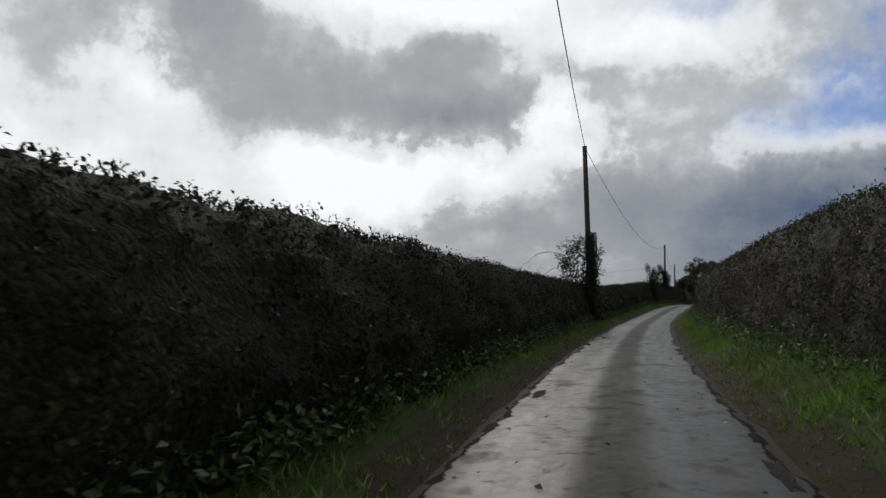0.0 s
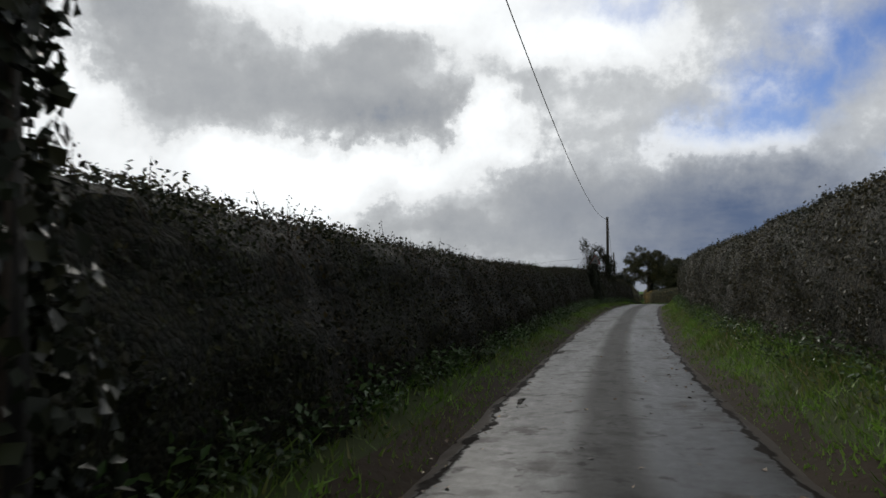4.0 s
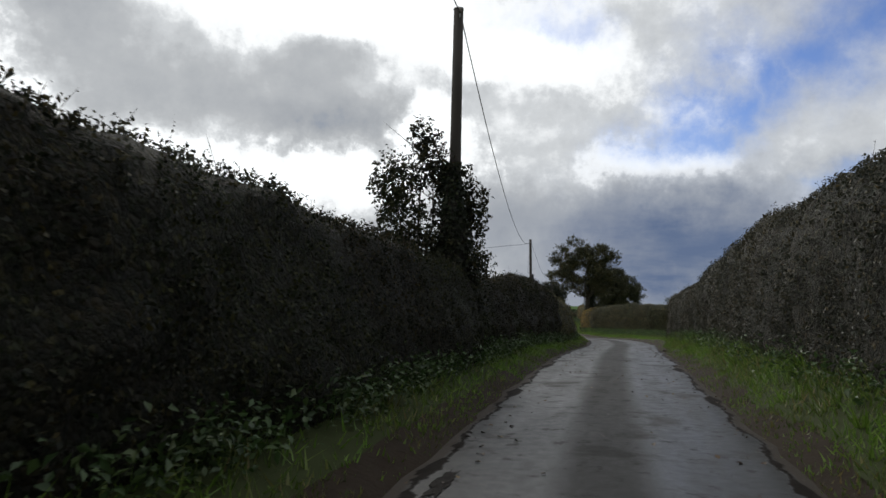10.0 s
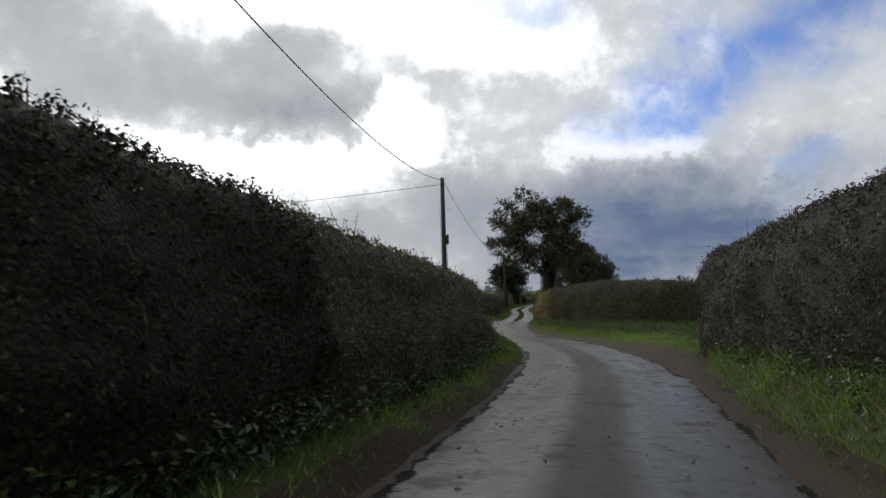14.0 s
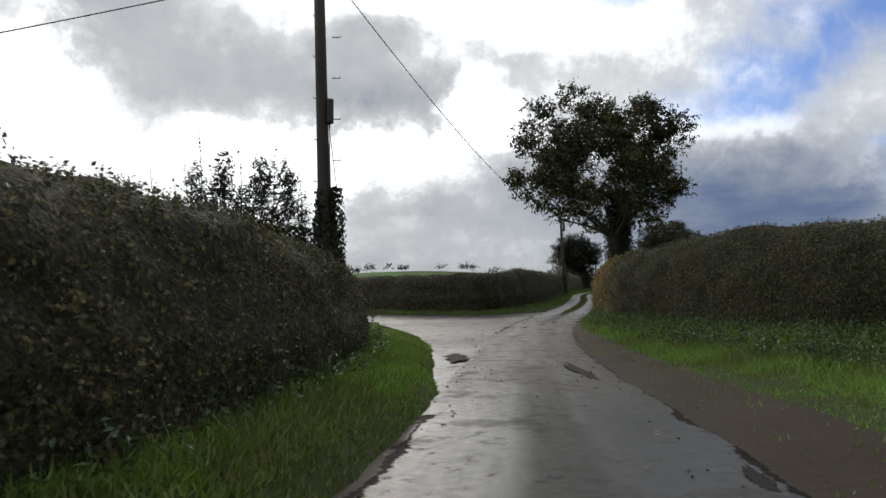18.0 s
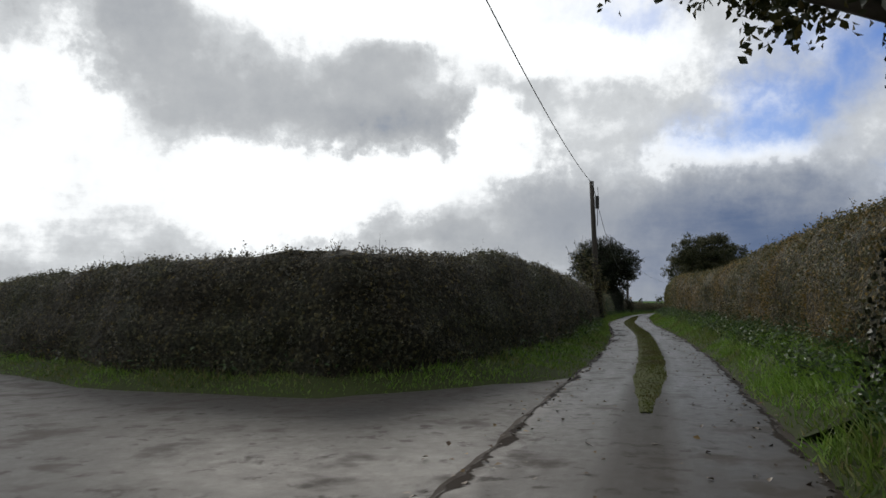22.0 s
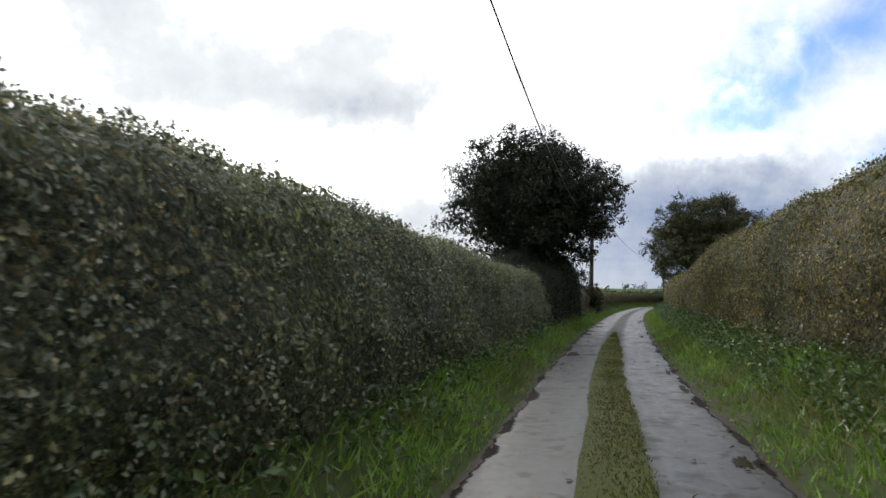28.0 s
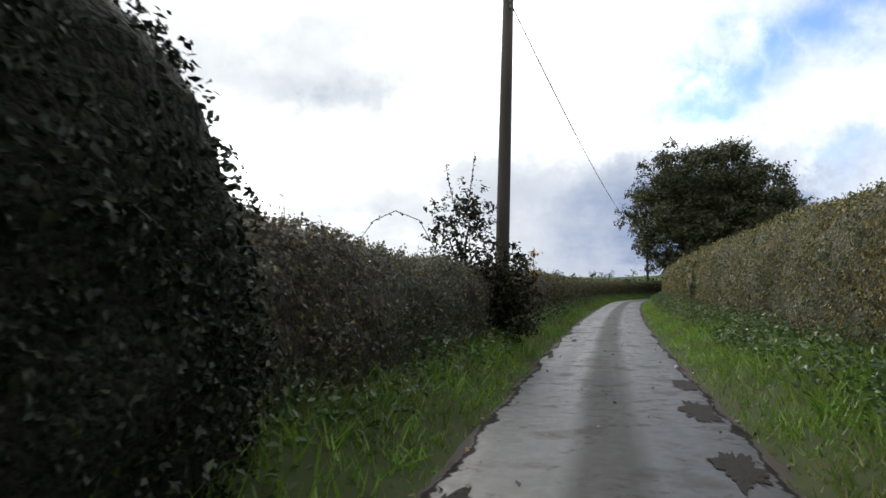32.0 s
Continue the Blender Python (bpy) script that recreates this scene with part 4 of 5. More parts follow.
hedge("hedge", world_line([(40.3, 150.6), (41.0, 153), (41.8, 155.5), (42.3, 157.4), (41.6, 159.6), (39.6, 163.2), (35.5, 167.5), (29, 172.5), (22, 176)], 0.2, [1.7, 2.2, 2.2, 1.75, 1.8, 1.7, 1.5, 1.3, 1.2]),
      -1, 1.6, 0.065, 300, M_LEAF_SHADED, "low dark hedge behind the give way sign", 0.5)
far = world_line([(26, 187), (36.5, 175.8), (43, 166.9), (47.4, 162.1), (50.8, 160.4), (52.0, 160.9)], 0.2, [1.4, 1.7, 1.95, 2.05, 2.12, 2.12])
hedge("hedge", far + lane_hedge_line(171.5, 196, HEDGE_L, TOP_L, 0.3, 1.5), -1, 1.5, 0.048, 330, M_LEAF_G, DARK + " bending round the junction corner", 1.0, belly=0.15)
hedge("hedge", lane_hedge_line(194.5, 232, HEDGE_L, TOP_L, 0.3), -1, 1.5, 0.045, 480, M_LEAF_H, "loose brown and grey-green hedge before the ivy tree", 1.2, belly=0.15)
hedge("hedge", lane_hedge_line(240, 262, HEDGE_L, TOP_L, 0.25), -1, 1.5, 0.049, 300, M_LEAF_G, "clipped brown-green hedge beyond the ivy tree", 0.6)
hedge("hedge", lane_hedge_line(262, 340, HEDGE_L, TOP_L, 0.25), -1, 1.5, 0.085, 150, M_LEAF_M, "low clipped hedge with yellow-green leaves at the bend", 0.5)
hedge("hedge", lane_hedge_line(166, 208, HEDGE_R, TOP_R, 0.4), 1, 1.5, 0.050, 275, M_LEAF_A, "clipped hedge turning orange and brown on a grass bank", 0.5)
hedge("hedge", lane_hedge_line(208, 262, HEDGE_R, TOP_R, 0.4), 1, 1.5, 0.050, 275, M_LEAF_R, "clipped yellow-green hedge on a grass bank", 0.5)
hedge("hedge", lane_hedge_line(263, 340, HEDGE_R, TOP_R, 0.4), 1, 1.5, 0.1, 120, M_LEAF_R, "far end of the clipped autumn hedge", 0.2)

# ---- verges ----
BANK_L = [(0, -0.03), (0.2, 0.06), (0.5, 0.18), (0.8, 0.34), (1, 0.42)]
BANK_R = [(0, -0.03), (0.2, 0.08), (0.45, 0.26), (0.75, 0.48), (1, 0.6)]
GREEN = "wet green grass bank between tarmac and hedge"
SOIL = [(0, -0.03), (0.3, 0.02), (0.7, 0.09), (1, 0.13)]
BARE = "strip of bare wet soil between tarmac and grass"
verge("soil_margin", lane_side(-12, 129, EDGE_L, 0.10), lane_side(-12, 129, EDGE_L, -0.3), SOIL, BARE, 160, 0.09, 0, M_SOIL)
verge("soil_margin", lane_side(-12, 122, EDGE_R, -0.10), lane_side(-12, 122, EDGE_R, 0.42), SOIL, BARE, 160, 0.09, 0, M_SOIL)
# Fewer blades, many weeds: their dark leaf colour stands in for hedge shade.
verge("verge", lane_side(-12, 131, EDGE_L, -0.14), lane_side(-12, 131, HEDGE_L, -0.25), [(0, 0.06), (0.3, 0.16), (0.7, 0.3), (1, 0.42)], "bank of nettles and grass below the hedge, weeds thickened for shade", 150, 0.24, 120)
verge("verge", lane_side(-12, 123, EDGE_R, 0.26), lane_side(-12, 110, HEDGE_R, 0.25) + xyz([(46.7, 117.4), (48.7, 120.4)]), [(0, 0.06), (0.3, 0.24), (0.7, 0.46), (1, 0.6)], GREEN + ", tall and bright", weeds=30)
verge("verge", lane_side(126, 142, EDGE_L, 0.14) + xyz([(46.75, 142.5), (46.8, 146), (45.9, 151), (43.6, 156.5), (40.5, 162), (36.5, 167), (31, 172)]),
      lane_side(126, 129, HEDGE_L, -0.25) + xyz([(43.7, 132), (44.3, 138), (43.4, 143), (40.0, 148.5), (40.2, 151.5), (42.2, 156.0), (41.6, 159.8), (39.2, 163.2), (34.5, 167.6), (28, 172)]),
      [(0, -0.03), (0.05, 0.12), (0.15, 0.22), (0.4, 0.34), (0.75, 0.3), (1, 0.1)], "broad lumpy wet grass corner of the junction", 900, 0.2, 12, ease=9)
verge("verge", xyz([(56.6, 131.6), (52.8, 131.2), (50.9, 132.6), (50.7, 135), (51.0, 139), (51.8, 143), (52.7, 148), (53.5, 151), (55.1, 155.6)]),
      xyz([(58.4, 134.0), (57.4, 134.6), (56.9, 135.2), (56.0, 137), (55.2, 139), (54.4, 143), (54.2, 148), (54.6, 151), (56.2, 154.6)]),
      [(0, -0.02), (0.3, 0.12), (0.7, 0.32), (1, 0.5)], "rough grass along the foot of the gateway hedge", 420, 0.36, 75)
EDGE_BAY = xyz([(47.4, 119.2), (48.4, 122.3), (49.4, 127), (50.3, 133), (51.0, 138), (51.6, 142), (52.6, 147.5), (53.5, 151)])
verge("muddy_margin", lane_side(112, 162, EDGE_R, -0.35), [tuple(at(112, 2.2)), tuple(at(116, 2.5))] + EDGE_BAY, [(0, 0.0), (0.3, 0.03), (1, 0.07)],
      "strip of wet brown mud and gravel beside the tarmac", 22, 0.08, 0, M_MUD)
verge("gateway_track", EDGE_BAY, xyz([(48.4, 119.4), (52.0, 124.4), (58.6, 131.0), (53.6, 135.0), (52.6, 139), (52.6, 143), (53.2, 148), (54.0, 151.4)]),
      [(0, 0.05), (0.5, 0.1), (1, 0.08)], "trodden wet grass leading into the field gateway", 420, 0.2, 20)
verge("verge", lane_side(166, 340, EDGE_R, -0.14), lane_side(166, 340, HEDGE_R, 0.25), BANK_R, GREEN + ", tall and bright", 300, weeds=34)
verge("verge", xyz([(24, 185.8), (36, 174.3), (42.4, 165.9), (47.0, 161.1), (50.6, 159.4), (52.2, 160.2)] ) + lane_side(171, 182, EDGE_L, 0.3),
      xyz([(26, 187.6), (36.8, 176.2), (43.2, 167.3), (47.6, 162.5), (50.8, 160.8), (52.0, 161.3)]) + lane_side(171, 182, HEDGE_L, -0.2),
      [(0, -0.03), (0.3, 0.1), (1, 0.3)], "muddy grass verge round the far corner", 230, 0.16, 6)
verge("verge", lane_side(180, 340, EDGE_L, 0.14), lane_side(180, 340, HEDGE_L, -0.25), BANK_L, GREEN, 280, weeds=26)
for s0, s1 in ((167, 232),):
    verge("grass_strip", [tuple(at(s, -0.26 + 0.05 * noise.noise(Vector((s * 1.3, 0, 0))) + 0.22 * max(0, (s - 224) / 8, 1 - (s - 167) / 4), 0.018)) for s in np.arange(s0, s1, 0.4)],
          [tuple(at(s, 0.32 + 0.05 * noise.noise(Vector((s * 1.3, 7, 0))) - 0.22 * max(0, (s - 224) / 8, 1 - (s - 167) / 4), 0.018)) for s in np.arange(s0, s1, 0.4)],
          [(0, 0.0), (0.15, 0.03), (0.85, 0.03), (1, 0.0)], "mossy olive strip down the middle of the lane", 1500, 0.03, 0, M_MOSS_SOIL, M_MOSS, 0.25)


# ---- poles and wires ----
POLES = [at(-26, -1.3), np.array([6.8, 33.2, 0]), np.array([28.33, 92.1, 0]), np.array([44.22, 137.35, 0]), np.array([62.08, 183.58, 0]),
         np.array([82.2, 236.5, 0]), np.array([114.2, 295.8, 0])]
TOPS = [8.6, 8.5, 8.55, 8.4, 7.58, 7.58, 7.7]


LEANS = [(0, 0), (-0.2, 0), (0.07, 0.06), (-0.16, -0.1), (-0.2, 0.0), (0.14, 0.0), (0, 0)]
SAGS = [1.3, 1.9, 1.85, 1.3, 2.5, 1.5]


def utility_pole(base, top, lean=(0, 0), steps=False, box_=False, label=""):
    z0 = road_z(base[0], base[1]) - 0.1
    root = new("utility_pole")
    root.location = (base[0], base[1], z0)
    tagged(root, label=label, category="utility pole", group="poles along the lane")
    h = top - z0
    bm = bmesh.new()
    tube(bm, [(lean[0] * f, lean[1] * f, h * f) for f in (0, 0.25, 0.5, 0.75, 1)], [0.145, 0.135, 0.125, 0.115, 0.105], 14)
    part("pole", bm, root, "creosoted wooden pole", M_POLE)
    bm = bmesh.new()
    tube(bm, [(lean[0], lean[1], h - 0.005), (lean[0], lean[1], h + 0.02)], [0.115, 0.11], 14)
    part("cap", bm, root, "", M_STEEL)
    bm = bmesh.new()
    tube(bm, [(lean[0], lean[1] - 0.09, h - 0.22), (lean[0], lean[1] - 0.15, h - 0.22), (lean[0], lean[1] - 0.16, h - 0.13)], [0.012] * 3, 6)
    br = part("bracket", bm, root, "", M_STEEL)
    bm = bmesh.new()
    tube(bm, [(lean[0], lean[1] - 0.16, h - 0.14 + k) for k in (0, 0.04, 0.09, 0.12)], [0.022, 0.035, 0.03, 0.015], 10)
    part("insulator", bm, br, "brown glazed insulator", M_CERAMIC)
    if steps:
        for k in range(11):
            zz = 3.0 + k * 0.42
            if zz > h - 0.6:
                break
            sgn = 1 if k % 2 else -1
            bm = bmesh.new()
            tube(bm, [(0.1 * sgn, 0, zz), (0.26 * sgn, 0, zz), (0.27 * sgn, 0, zz + 0.04)], [0.011] * 3, 6)
            part("step_iron", bm, root, "", M_STEEL)
    if steps:
        bm = bmesh.new()
        box(bm, (0.07, -0.17, 5.22), (0.13, 0.13, 0.5), None, 0.03)
        part("junction_box", bm, root, "black cable junction box", M_CABLE)
        bm = bmesh.new()
        tube(bm, [(0.06, -0.17, 5.0), (0.05, -0.18, 4.4), (0.07, -0.17, 3.2)], [0.016] * 3, 6)
        part("riser_cable", bm, root, "", M_CABLE)
    if box_:
        bm = bmesh.new()
        box(bm, (0.0, -0.20, h - 1.05), (0.17, 0.12, 0.62), None, 0.02)
        part("junction_box", bm, root, "black cable junction box", M_CABLE)
        bm = bmesh.new()
        tube(bm, [(0.05, -0.14, h - 0.3), (0.06, -0.2, h - 0.55), (0.04, -0.2, h - 0.75)], [0.014] * 3, 6)
        part("riser_cable", bm, root, "", M_CABLE)
        bm = bmesh.new()
        tube(bm, [(0.0, -0.2, h - 1.35), (0.02, -0.16, h - 1.7), (0.0, -0.15, h - 2.2)], [0.016] * 3, 6)
        part("riser_cable", bm, root, "", M_CABLE)
    return root


for i, (b, t) in enumerate(zip(POLES, TOPS)):
    utility_pole(b, t, LEANS[i], steps=(i == 3), box_=(i == 4),
                 label=["plain creosoted wooden pole by the hedge", "wooden pole with ivy climbing its foot in the hedge", "wooden pole rising out of a bushy hedge tree",
                        "wooden junction pole with step irons and a cable box", "wooden pole with a black cable box near its top",
                        "leaning pale wooden pole beside a hedge bush", "distant wooden pole before the big oak"][i])


def wire(a, b, sag, label, r=0.013):
    bm = bmesh.new()
    a, b = Vector(a), Vector(b)
    pts = [a.lerp(b, f) - Vector((0, 0, sag * 4 * f * (1 - f))) for f in np.linspace(0, 1, 25)]
    tube(bm, pts, [r] * 25, 6)
    me = bpy.data.meshes.new("wire")
    bm.to_mesh(me)
    bm.free()
    me.materials.append(M_CABLE)
    return tagged(new("overhead_wire", me), label=label, category="wire", group="wires between the poles")


heads = [(b[0] + l[0], b[1] + l[1] - 0.16, t - 0.12) for b, t, l in zip(POLES, TOPS, LEANS)]
for a, b, sag in zip(heads, heads[1:], SAGS):
    wire(a, b, sag, "thin black telephone cable slung between two poles")
wire((heads[3][0], heads[3][1], heads[3][2] - 0.22), (4, 150, 6.3), 0.7, "thin cable that leaves the junction pole over the field")
wire((44.0, 137.6, 7.0), (44.75, 140.4, 0.2), 0.0, "taut steel stay from the junction pole to the ground", 0.008)


# ---- bushes and trees ----
def clump_leaves(clumps, n, size, hollow=0.55):
    """Leafy sprigs in the outer part of several ellipsoids: rows x, y, z, rx, ry, rz."""
    cl = np.array(clumps)
    w = cl[:, 3] * cl[:, 4] + cl[:, 3] * cl[:, 5]
    per = 8
    k = n // per
    pick = rng.choice(len(cl), k, p=w / w.sum())
    d = rng.normal(0, 1, (k, 3))
    d /= np.linalg.norm(d, axis=1)[:, None]
    rad = hollow + (0.92 - hollow) * rng.random(k) ** 0.45
    wob = np.array([1 + 0.45 * noise.noise(Vector((a[0] * 2.2 + j * 3.1, a[1] * 2.2, a[2] * 2.2))) for a, j in zip(d, pick)])
    p = cl[pick, :3] + d * cl[pick, 3:6] * (rad * wob)[:, None]
    # each sprig runs outwards and a little upwards, its leaves strung along it
    run = d + rng.normal(0, 0.55, (k, 3)) + np.array([0, 0, 0.25])
    run /= np.linalg.norm(run, axis=1)[:, None]
    ln = size * rng.uniform(1.6, 4.2, k)
    f = rng.random((k, per)) - 0.4
    q = p[:, None] + run[:, None] * (f * ln[:, None])[..., None] + rng.normal(0, size * 0.32, (k, per, 3))
    nn = np.repeat(d + np.array([0, 0, 0.5]), per, 0)
    return leaves(q.reshape(-1, 3), nn, size, 0.7, 0.62)


def branch_tubes(bm, root, clumps, r0, seed):
    rr = random.Random(seed)
    for c in clumps:
        c = Vector(c[:3])
        mid = root.lerp(c, 0.5) + Vector((rr.uniform(-0.3, 0.3), rr.uniform(-0.3, 0.3), rr.uniform(-0.1, 0.4))) * (c - root).length * 0.25
        tube(bm, [root, root.lerp(mid, 0.6), mid, mid.lerp(c, 0.6), c], [r0, r0 * 0.75, r0 * 0.55, r0 * 0.35, r0 * 0.12], 6)
        for _ in range(4):
            q = mid.lerp(c, rr.uniform(0.2, 1))
            e = q + Vector((rr.uniform(-1, 1), rr.uniform(-1, 1), rr.uniform(-0.3, 0.8))) * (c - root).length * 0.3
            tube(bm, [q, q.lerp(e, 0.5), e], [r0 * 0.25, r0 * 0.16, r0 * 0.05], 5)


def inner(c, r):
    """A lumpy solid added inside a dense crown, coloured dark for the shade in there."""
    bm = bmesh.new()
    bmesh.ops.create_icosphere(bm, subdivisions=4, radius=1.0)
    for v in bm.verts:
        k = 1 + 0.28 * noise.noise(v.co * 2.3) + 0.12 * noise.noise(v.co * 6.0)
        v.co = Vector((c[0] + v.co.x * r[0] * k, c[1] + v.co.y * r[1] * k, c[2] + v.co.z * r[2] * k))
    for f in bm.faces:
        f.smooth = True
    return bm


def tree(name, base, trunk_h, trunk_r, clumps, n, size, material, label, seed=1, bark=None, hollow=0.5, kind="tree", limbs=99, heart=None):
    base = Vector(base)
    root = new(name)
    root.location = base
    tagged(root, label=label, category=kind)
    rr = random.Random(seed)
    top = Vector((rr.uniform(-0.15, 0.15), rr.uniform(-0.15, 0.15), trunk_h))
    bm = bmesh.new()
    tube(bm, [Vector((0, 0, -0.3)), Vector((0, 0, 0.25)), top * 0.5, top, top * 1.25], [trunk_r * 1.5, trunk_r * 1.1, trunk_r * 0.95, trunk_r * 0.8, trunk_r * 0.5], 12)
    part("trunk", bm, root, "", bark or M_BARK)
    for k, c in enumerate(clumps[:3 * limbs:3]):
        bm = bmesh.new()
        branch_tubes(bm, top, [c], trunk_r * 0.28, seed + k)
        part("limb", bm, root, "", bark or M_BARK)
    # Added filler that closes the crown and carries its inner shade.
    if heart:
        part("shade_fill", inner(*heart), root, "solid fill coloured as the crown's shaded inside", mass_of(material))
    part("crown", mesh_of("crown", clump_leaves(clumps, n, size, hollow), LEAF, material), root, "", kind="stuff")
    return root


def lobed_crown(centre, rad, lobes, per, lobe, each, seed, low=-0.5, inner_=0.55):
    """A crown of uneven lobes, each made of small leafy clumps."""
    rr = random.Random(seed)
    out = []
    for k in range(lobes):
        z = low + (1 - low) * (k + 0.5) / lobes
        a, r = k * 2.39996 + rr.uniform(-0.3, 0.3), math.sqrt(max(0, 1 - z * z))
        f = rr.uniform(inner_, 1.0)
        c = Vector((centre[0] + math.cos(a) * r * rad[0] * f, centre[1] + math.sin(a) * r * rad[1] * f, centre[2] + z * rad[2] * f))
        big = lobe * rr.uniform(0.6, 1.25)
        for _ in range(per):
            u = Vector((rr.gauss(0, 1), rr.gauss(0, 1), rr.gauss(0, 0.8)))
            u = u.normalized() * big * rr.random() ** 0.5
            e = each * rr.uniform(0.6, 1.3)
            out.append((c.x + u.x, c.y + u.y, c.z + u.z * 0.75, e, e, e * 0.75))
    return out


def gz(x, y, h=0.0):
    return (x, y, road_z(x, y) + h)


tree("oak_tree", gz(56.6, 155.1, 0.3), 3.4, 0.42, lobed_crown((-0.9, -1.2, 6.8), (3.9, 3.5, 3.1), 60, 8, 1.05, 0.48, 11, -0.85, 0.45)
     + [(-4.6, -1.6, 5.2, 0.8, 0.8, 0.55), (-3.9, -1.4, 4.9, 0.7, 0.7, 0.5), (-5.0, -1.5, 5.9, 0.75, 0.75, 0.6), (-3.1, -0.8, 4.6, 0.7, 0.7, 0.5), (-1.1, 1.3, 4.2, 0.7, 0.7, 0.5), (-0.4, 1.7, 4.5, 0.8, 0.8, 0.6), (-1.9, 0.9, 4.4, 0.65, 0.65, 0.5), (0.2, -0.3, 4.5, 1.5, 1.4, 1.2), (1.3, 0, 5.2, 1.5, 1.4, 1.2), (1.9, 0.3, 4.2, 0.9, 0.9, 0.8), (-0.7, -0.2, 3.9, 0.8, 0.8, 0.6), (2.6, 0.3, 6.0, 1.2, 1.2, 1.0)], 68000, 0.125, M_LEAF_OAK,
     "oak with thinning dark green and bronze leaves beside the junction", 3, hollow=0.0, limbs=11)
tree("oak_tree", gz(119.2, 290.5, 0.3), 4.2, 0.7, lobed_crown((-0.4, 0, 8.4), (8.6, 8.2, 7.3), 130, 8, 1.8, 0.9, 5, -0.9, 0.5), 120000, 0.25, M_LEAF_BIG,
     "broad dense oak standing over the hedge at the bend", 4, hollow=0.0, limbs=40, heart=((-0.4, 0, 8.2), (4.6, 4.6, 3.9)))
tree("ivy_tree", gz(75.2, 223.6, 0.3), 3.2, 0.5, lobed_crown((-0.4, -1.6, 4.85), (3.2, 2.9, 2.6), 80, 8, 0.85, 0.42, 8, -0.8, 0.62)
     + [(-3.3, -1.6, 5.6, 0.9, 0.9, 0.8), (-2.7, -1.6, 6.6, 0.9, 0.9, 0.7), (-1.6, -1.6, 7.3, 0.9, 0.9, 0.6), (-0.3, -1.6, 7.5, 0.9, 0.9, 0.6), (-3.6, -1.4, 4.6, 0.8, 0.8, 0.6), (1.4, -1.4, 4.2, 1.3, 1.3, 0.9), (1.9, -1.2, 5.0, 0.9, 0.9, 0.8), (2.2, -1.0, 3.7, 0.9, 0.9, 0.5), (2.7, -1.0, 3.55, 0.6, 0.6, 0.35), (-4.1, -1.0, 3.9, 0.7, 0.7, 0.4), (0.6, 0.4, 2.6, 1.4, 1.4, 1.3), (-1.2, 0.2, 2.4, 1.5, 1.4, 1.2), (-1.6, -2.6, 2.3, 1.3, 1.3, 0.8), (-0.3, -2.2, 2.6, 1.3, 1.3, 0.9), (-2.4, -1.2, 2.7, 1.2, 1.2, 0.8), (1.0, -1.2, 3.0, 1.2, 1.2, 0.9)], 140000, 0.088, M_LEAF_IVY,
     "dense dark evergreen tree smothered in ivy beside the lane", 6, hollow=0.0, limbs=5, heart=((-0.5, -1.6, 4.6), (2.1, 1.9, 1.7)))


def ivy(base, h, r, n, size, label, lean=(0, 0), mat_=None):
    """A sleeve of ivy round a stem."""
    root = new("ivy")
    root.location = base
    tagged(root, label=label, category="ivy")
    f = rng.random(n)
    a = rng.random(n) * 2 * math.pi
    rad = r * (1.15 - 0.65 * f) * (0.75 + 0.4 * rng.random(n)) * (1 + 0.2 * np.sin(a * 3 + f * 9))
    d = np.stack([np.cos(a), np.sin(a), np.zeros(n)], 1)
    p = d * rad[:, None] + np.stack([lean[0] * f, lean[1] * f, f * h], 1)
    part("leaves", mesh_of("ivy_leaves", leaves(p, d, size, 0.6, 0.8), LEAF, mat_ or M_LEAF_IVY), root, "", kind="stuff")
    # Solid tube added for the dark, shaded inside of the ivy.
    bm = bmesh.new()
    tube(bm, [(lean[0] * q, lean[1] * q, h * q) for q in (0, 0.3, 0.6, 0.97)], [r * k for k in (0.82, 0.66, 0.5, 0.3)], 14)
    part("shade_fill", bm, root, "", M_IVY_SHADE)
    bm = bmesh.new()
    rr = random.Random(int(h * 100))
    for k in range(7):
        a0 = rr.uniform(0, 6.28)
        tube(bm, [(math.cos(a0 + q * 0.8) * r * (0.8 - 0.5 * q), math.sin(a0 + q * 0.8) * r * (0.8 - 0.5 * q), q * h) for q in (0, 0.25, 0.5, 0.75, 0.95)], [0.025, 0.02, 0.016, 0.012, 0.006], 5)
    part("stem_tangle", bm, root, "", M_TWIG, "stuff")
    return root


# Starts early: near-black ivy also gives the shade on the last hedge metres.
ivy_face = [(*at(s, lat)[:2], at(s)[2] + 0.2, at(s)[2] + h) for s, lat, h in ((228.6, -2.3, 2.1), (230.0, -2.0, 2.4), (232, -1.9, 2.9), (234.5, -1.85, 3.5), (237, -1.8, 3.9), (239.3, -1.78, 3.6), (240.3, -1.9, 3.15), (241.0, -2.1, 2.6), (241.5, -2.8, 2.4), (241.2, -4.2, 2.5))]
hedge("ivy_mass", ivy_face, -1, 3.0, 0.055, 700, M_LEAF_IVY, "thick wall of dark ivy round the tree's trunk, run on for shade over the hedge", 0.6, 1.0, 0.0)
ivy(gz(56.75, 155.1, 0.3), 5.6, 0.72, 14000, 0.07, "ivy climbing the oak's trunk")
ivy(gz(6.8, 33.2, 0.4), 4.0, 0.42, 3600, 0.08, "dark ivy column on the pole's foot")
ivy(gz(28.33, 92.1, 0.4), 3.9, 0.55, 5200, 0.08, "dark ivy on the pole's foot")
ivy(gz(44.22, 137.4, 0.4), 3.2, 0.42, 3600, 0.08, "dark ivy on the junction pole's foot")
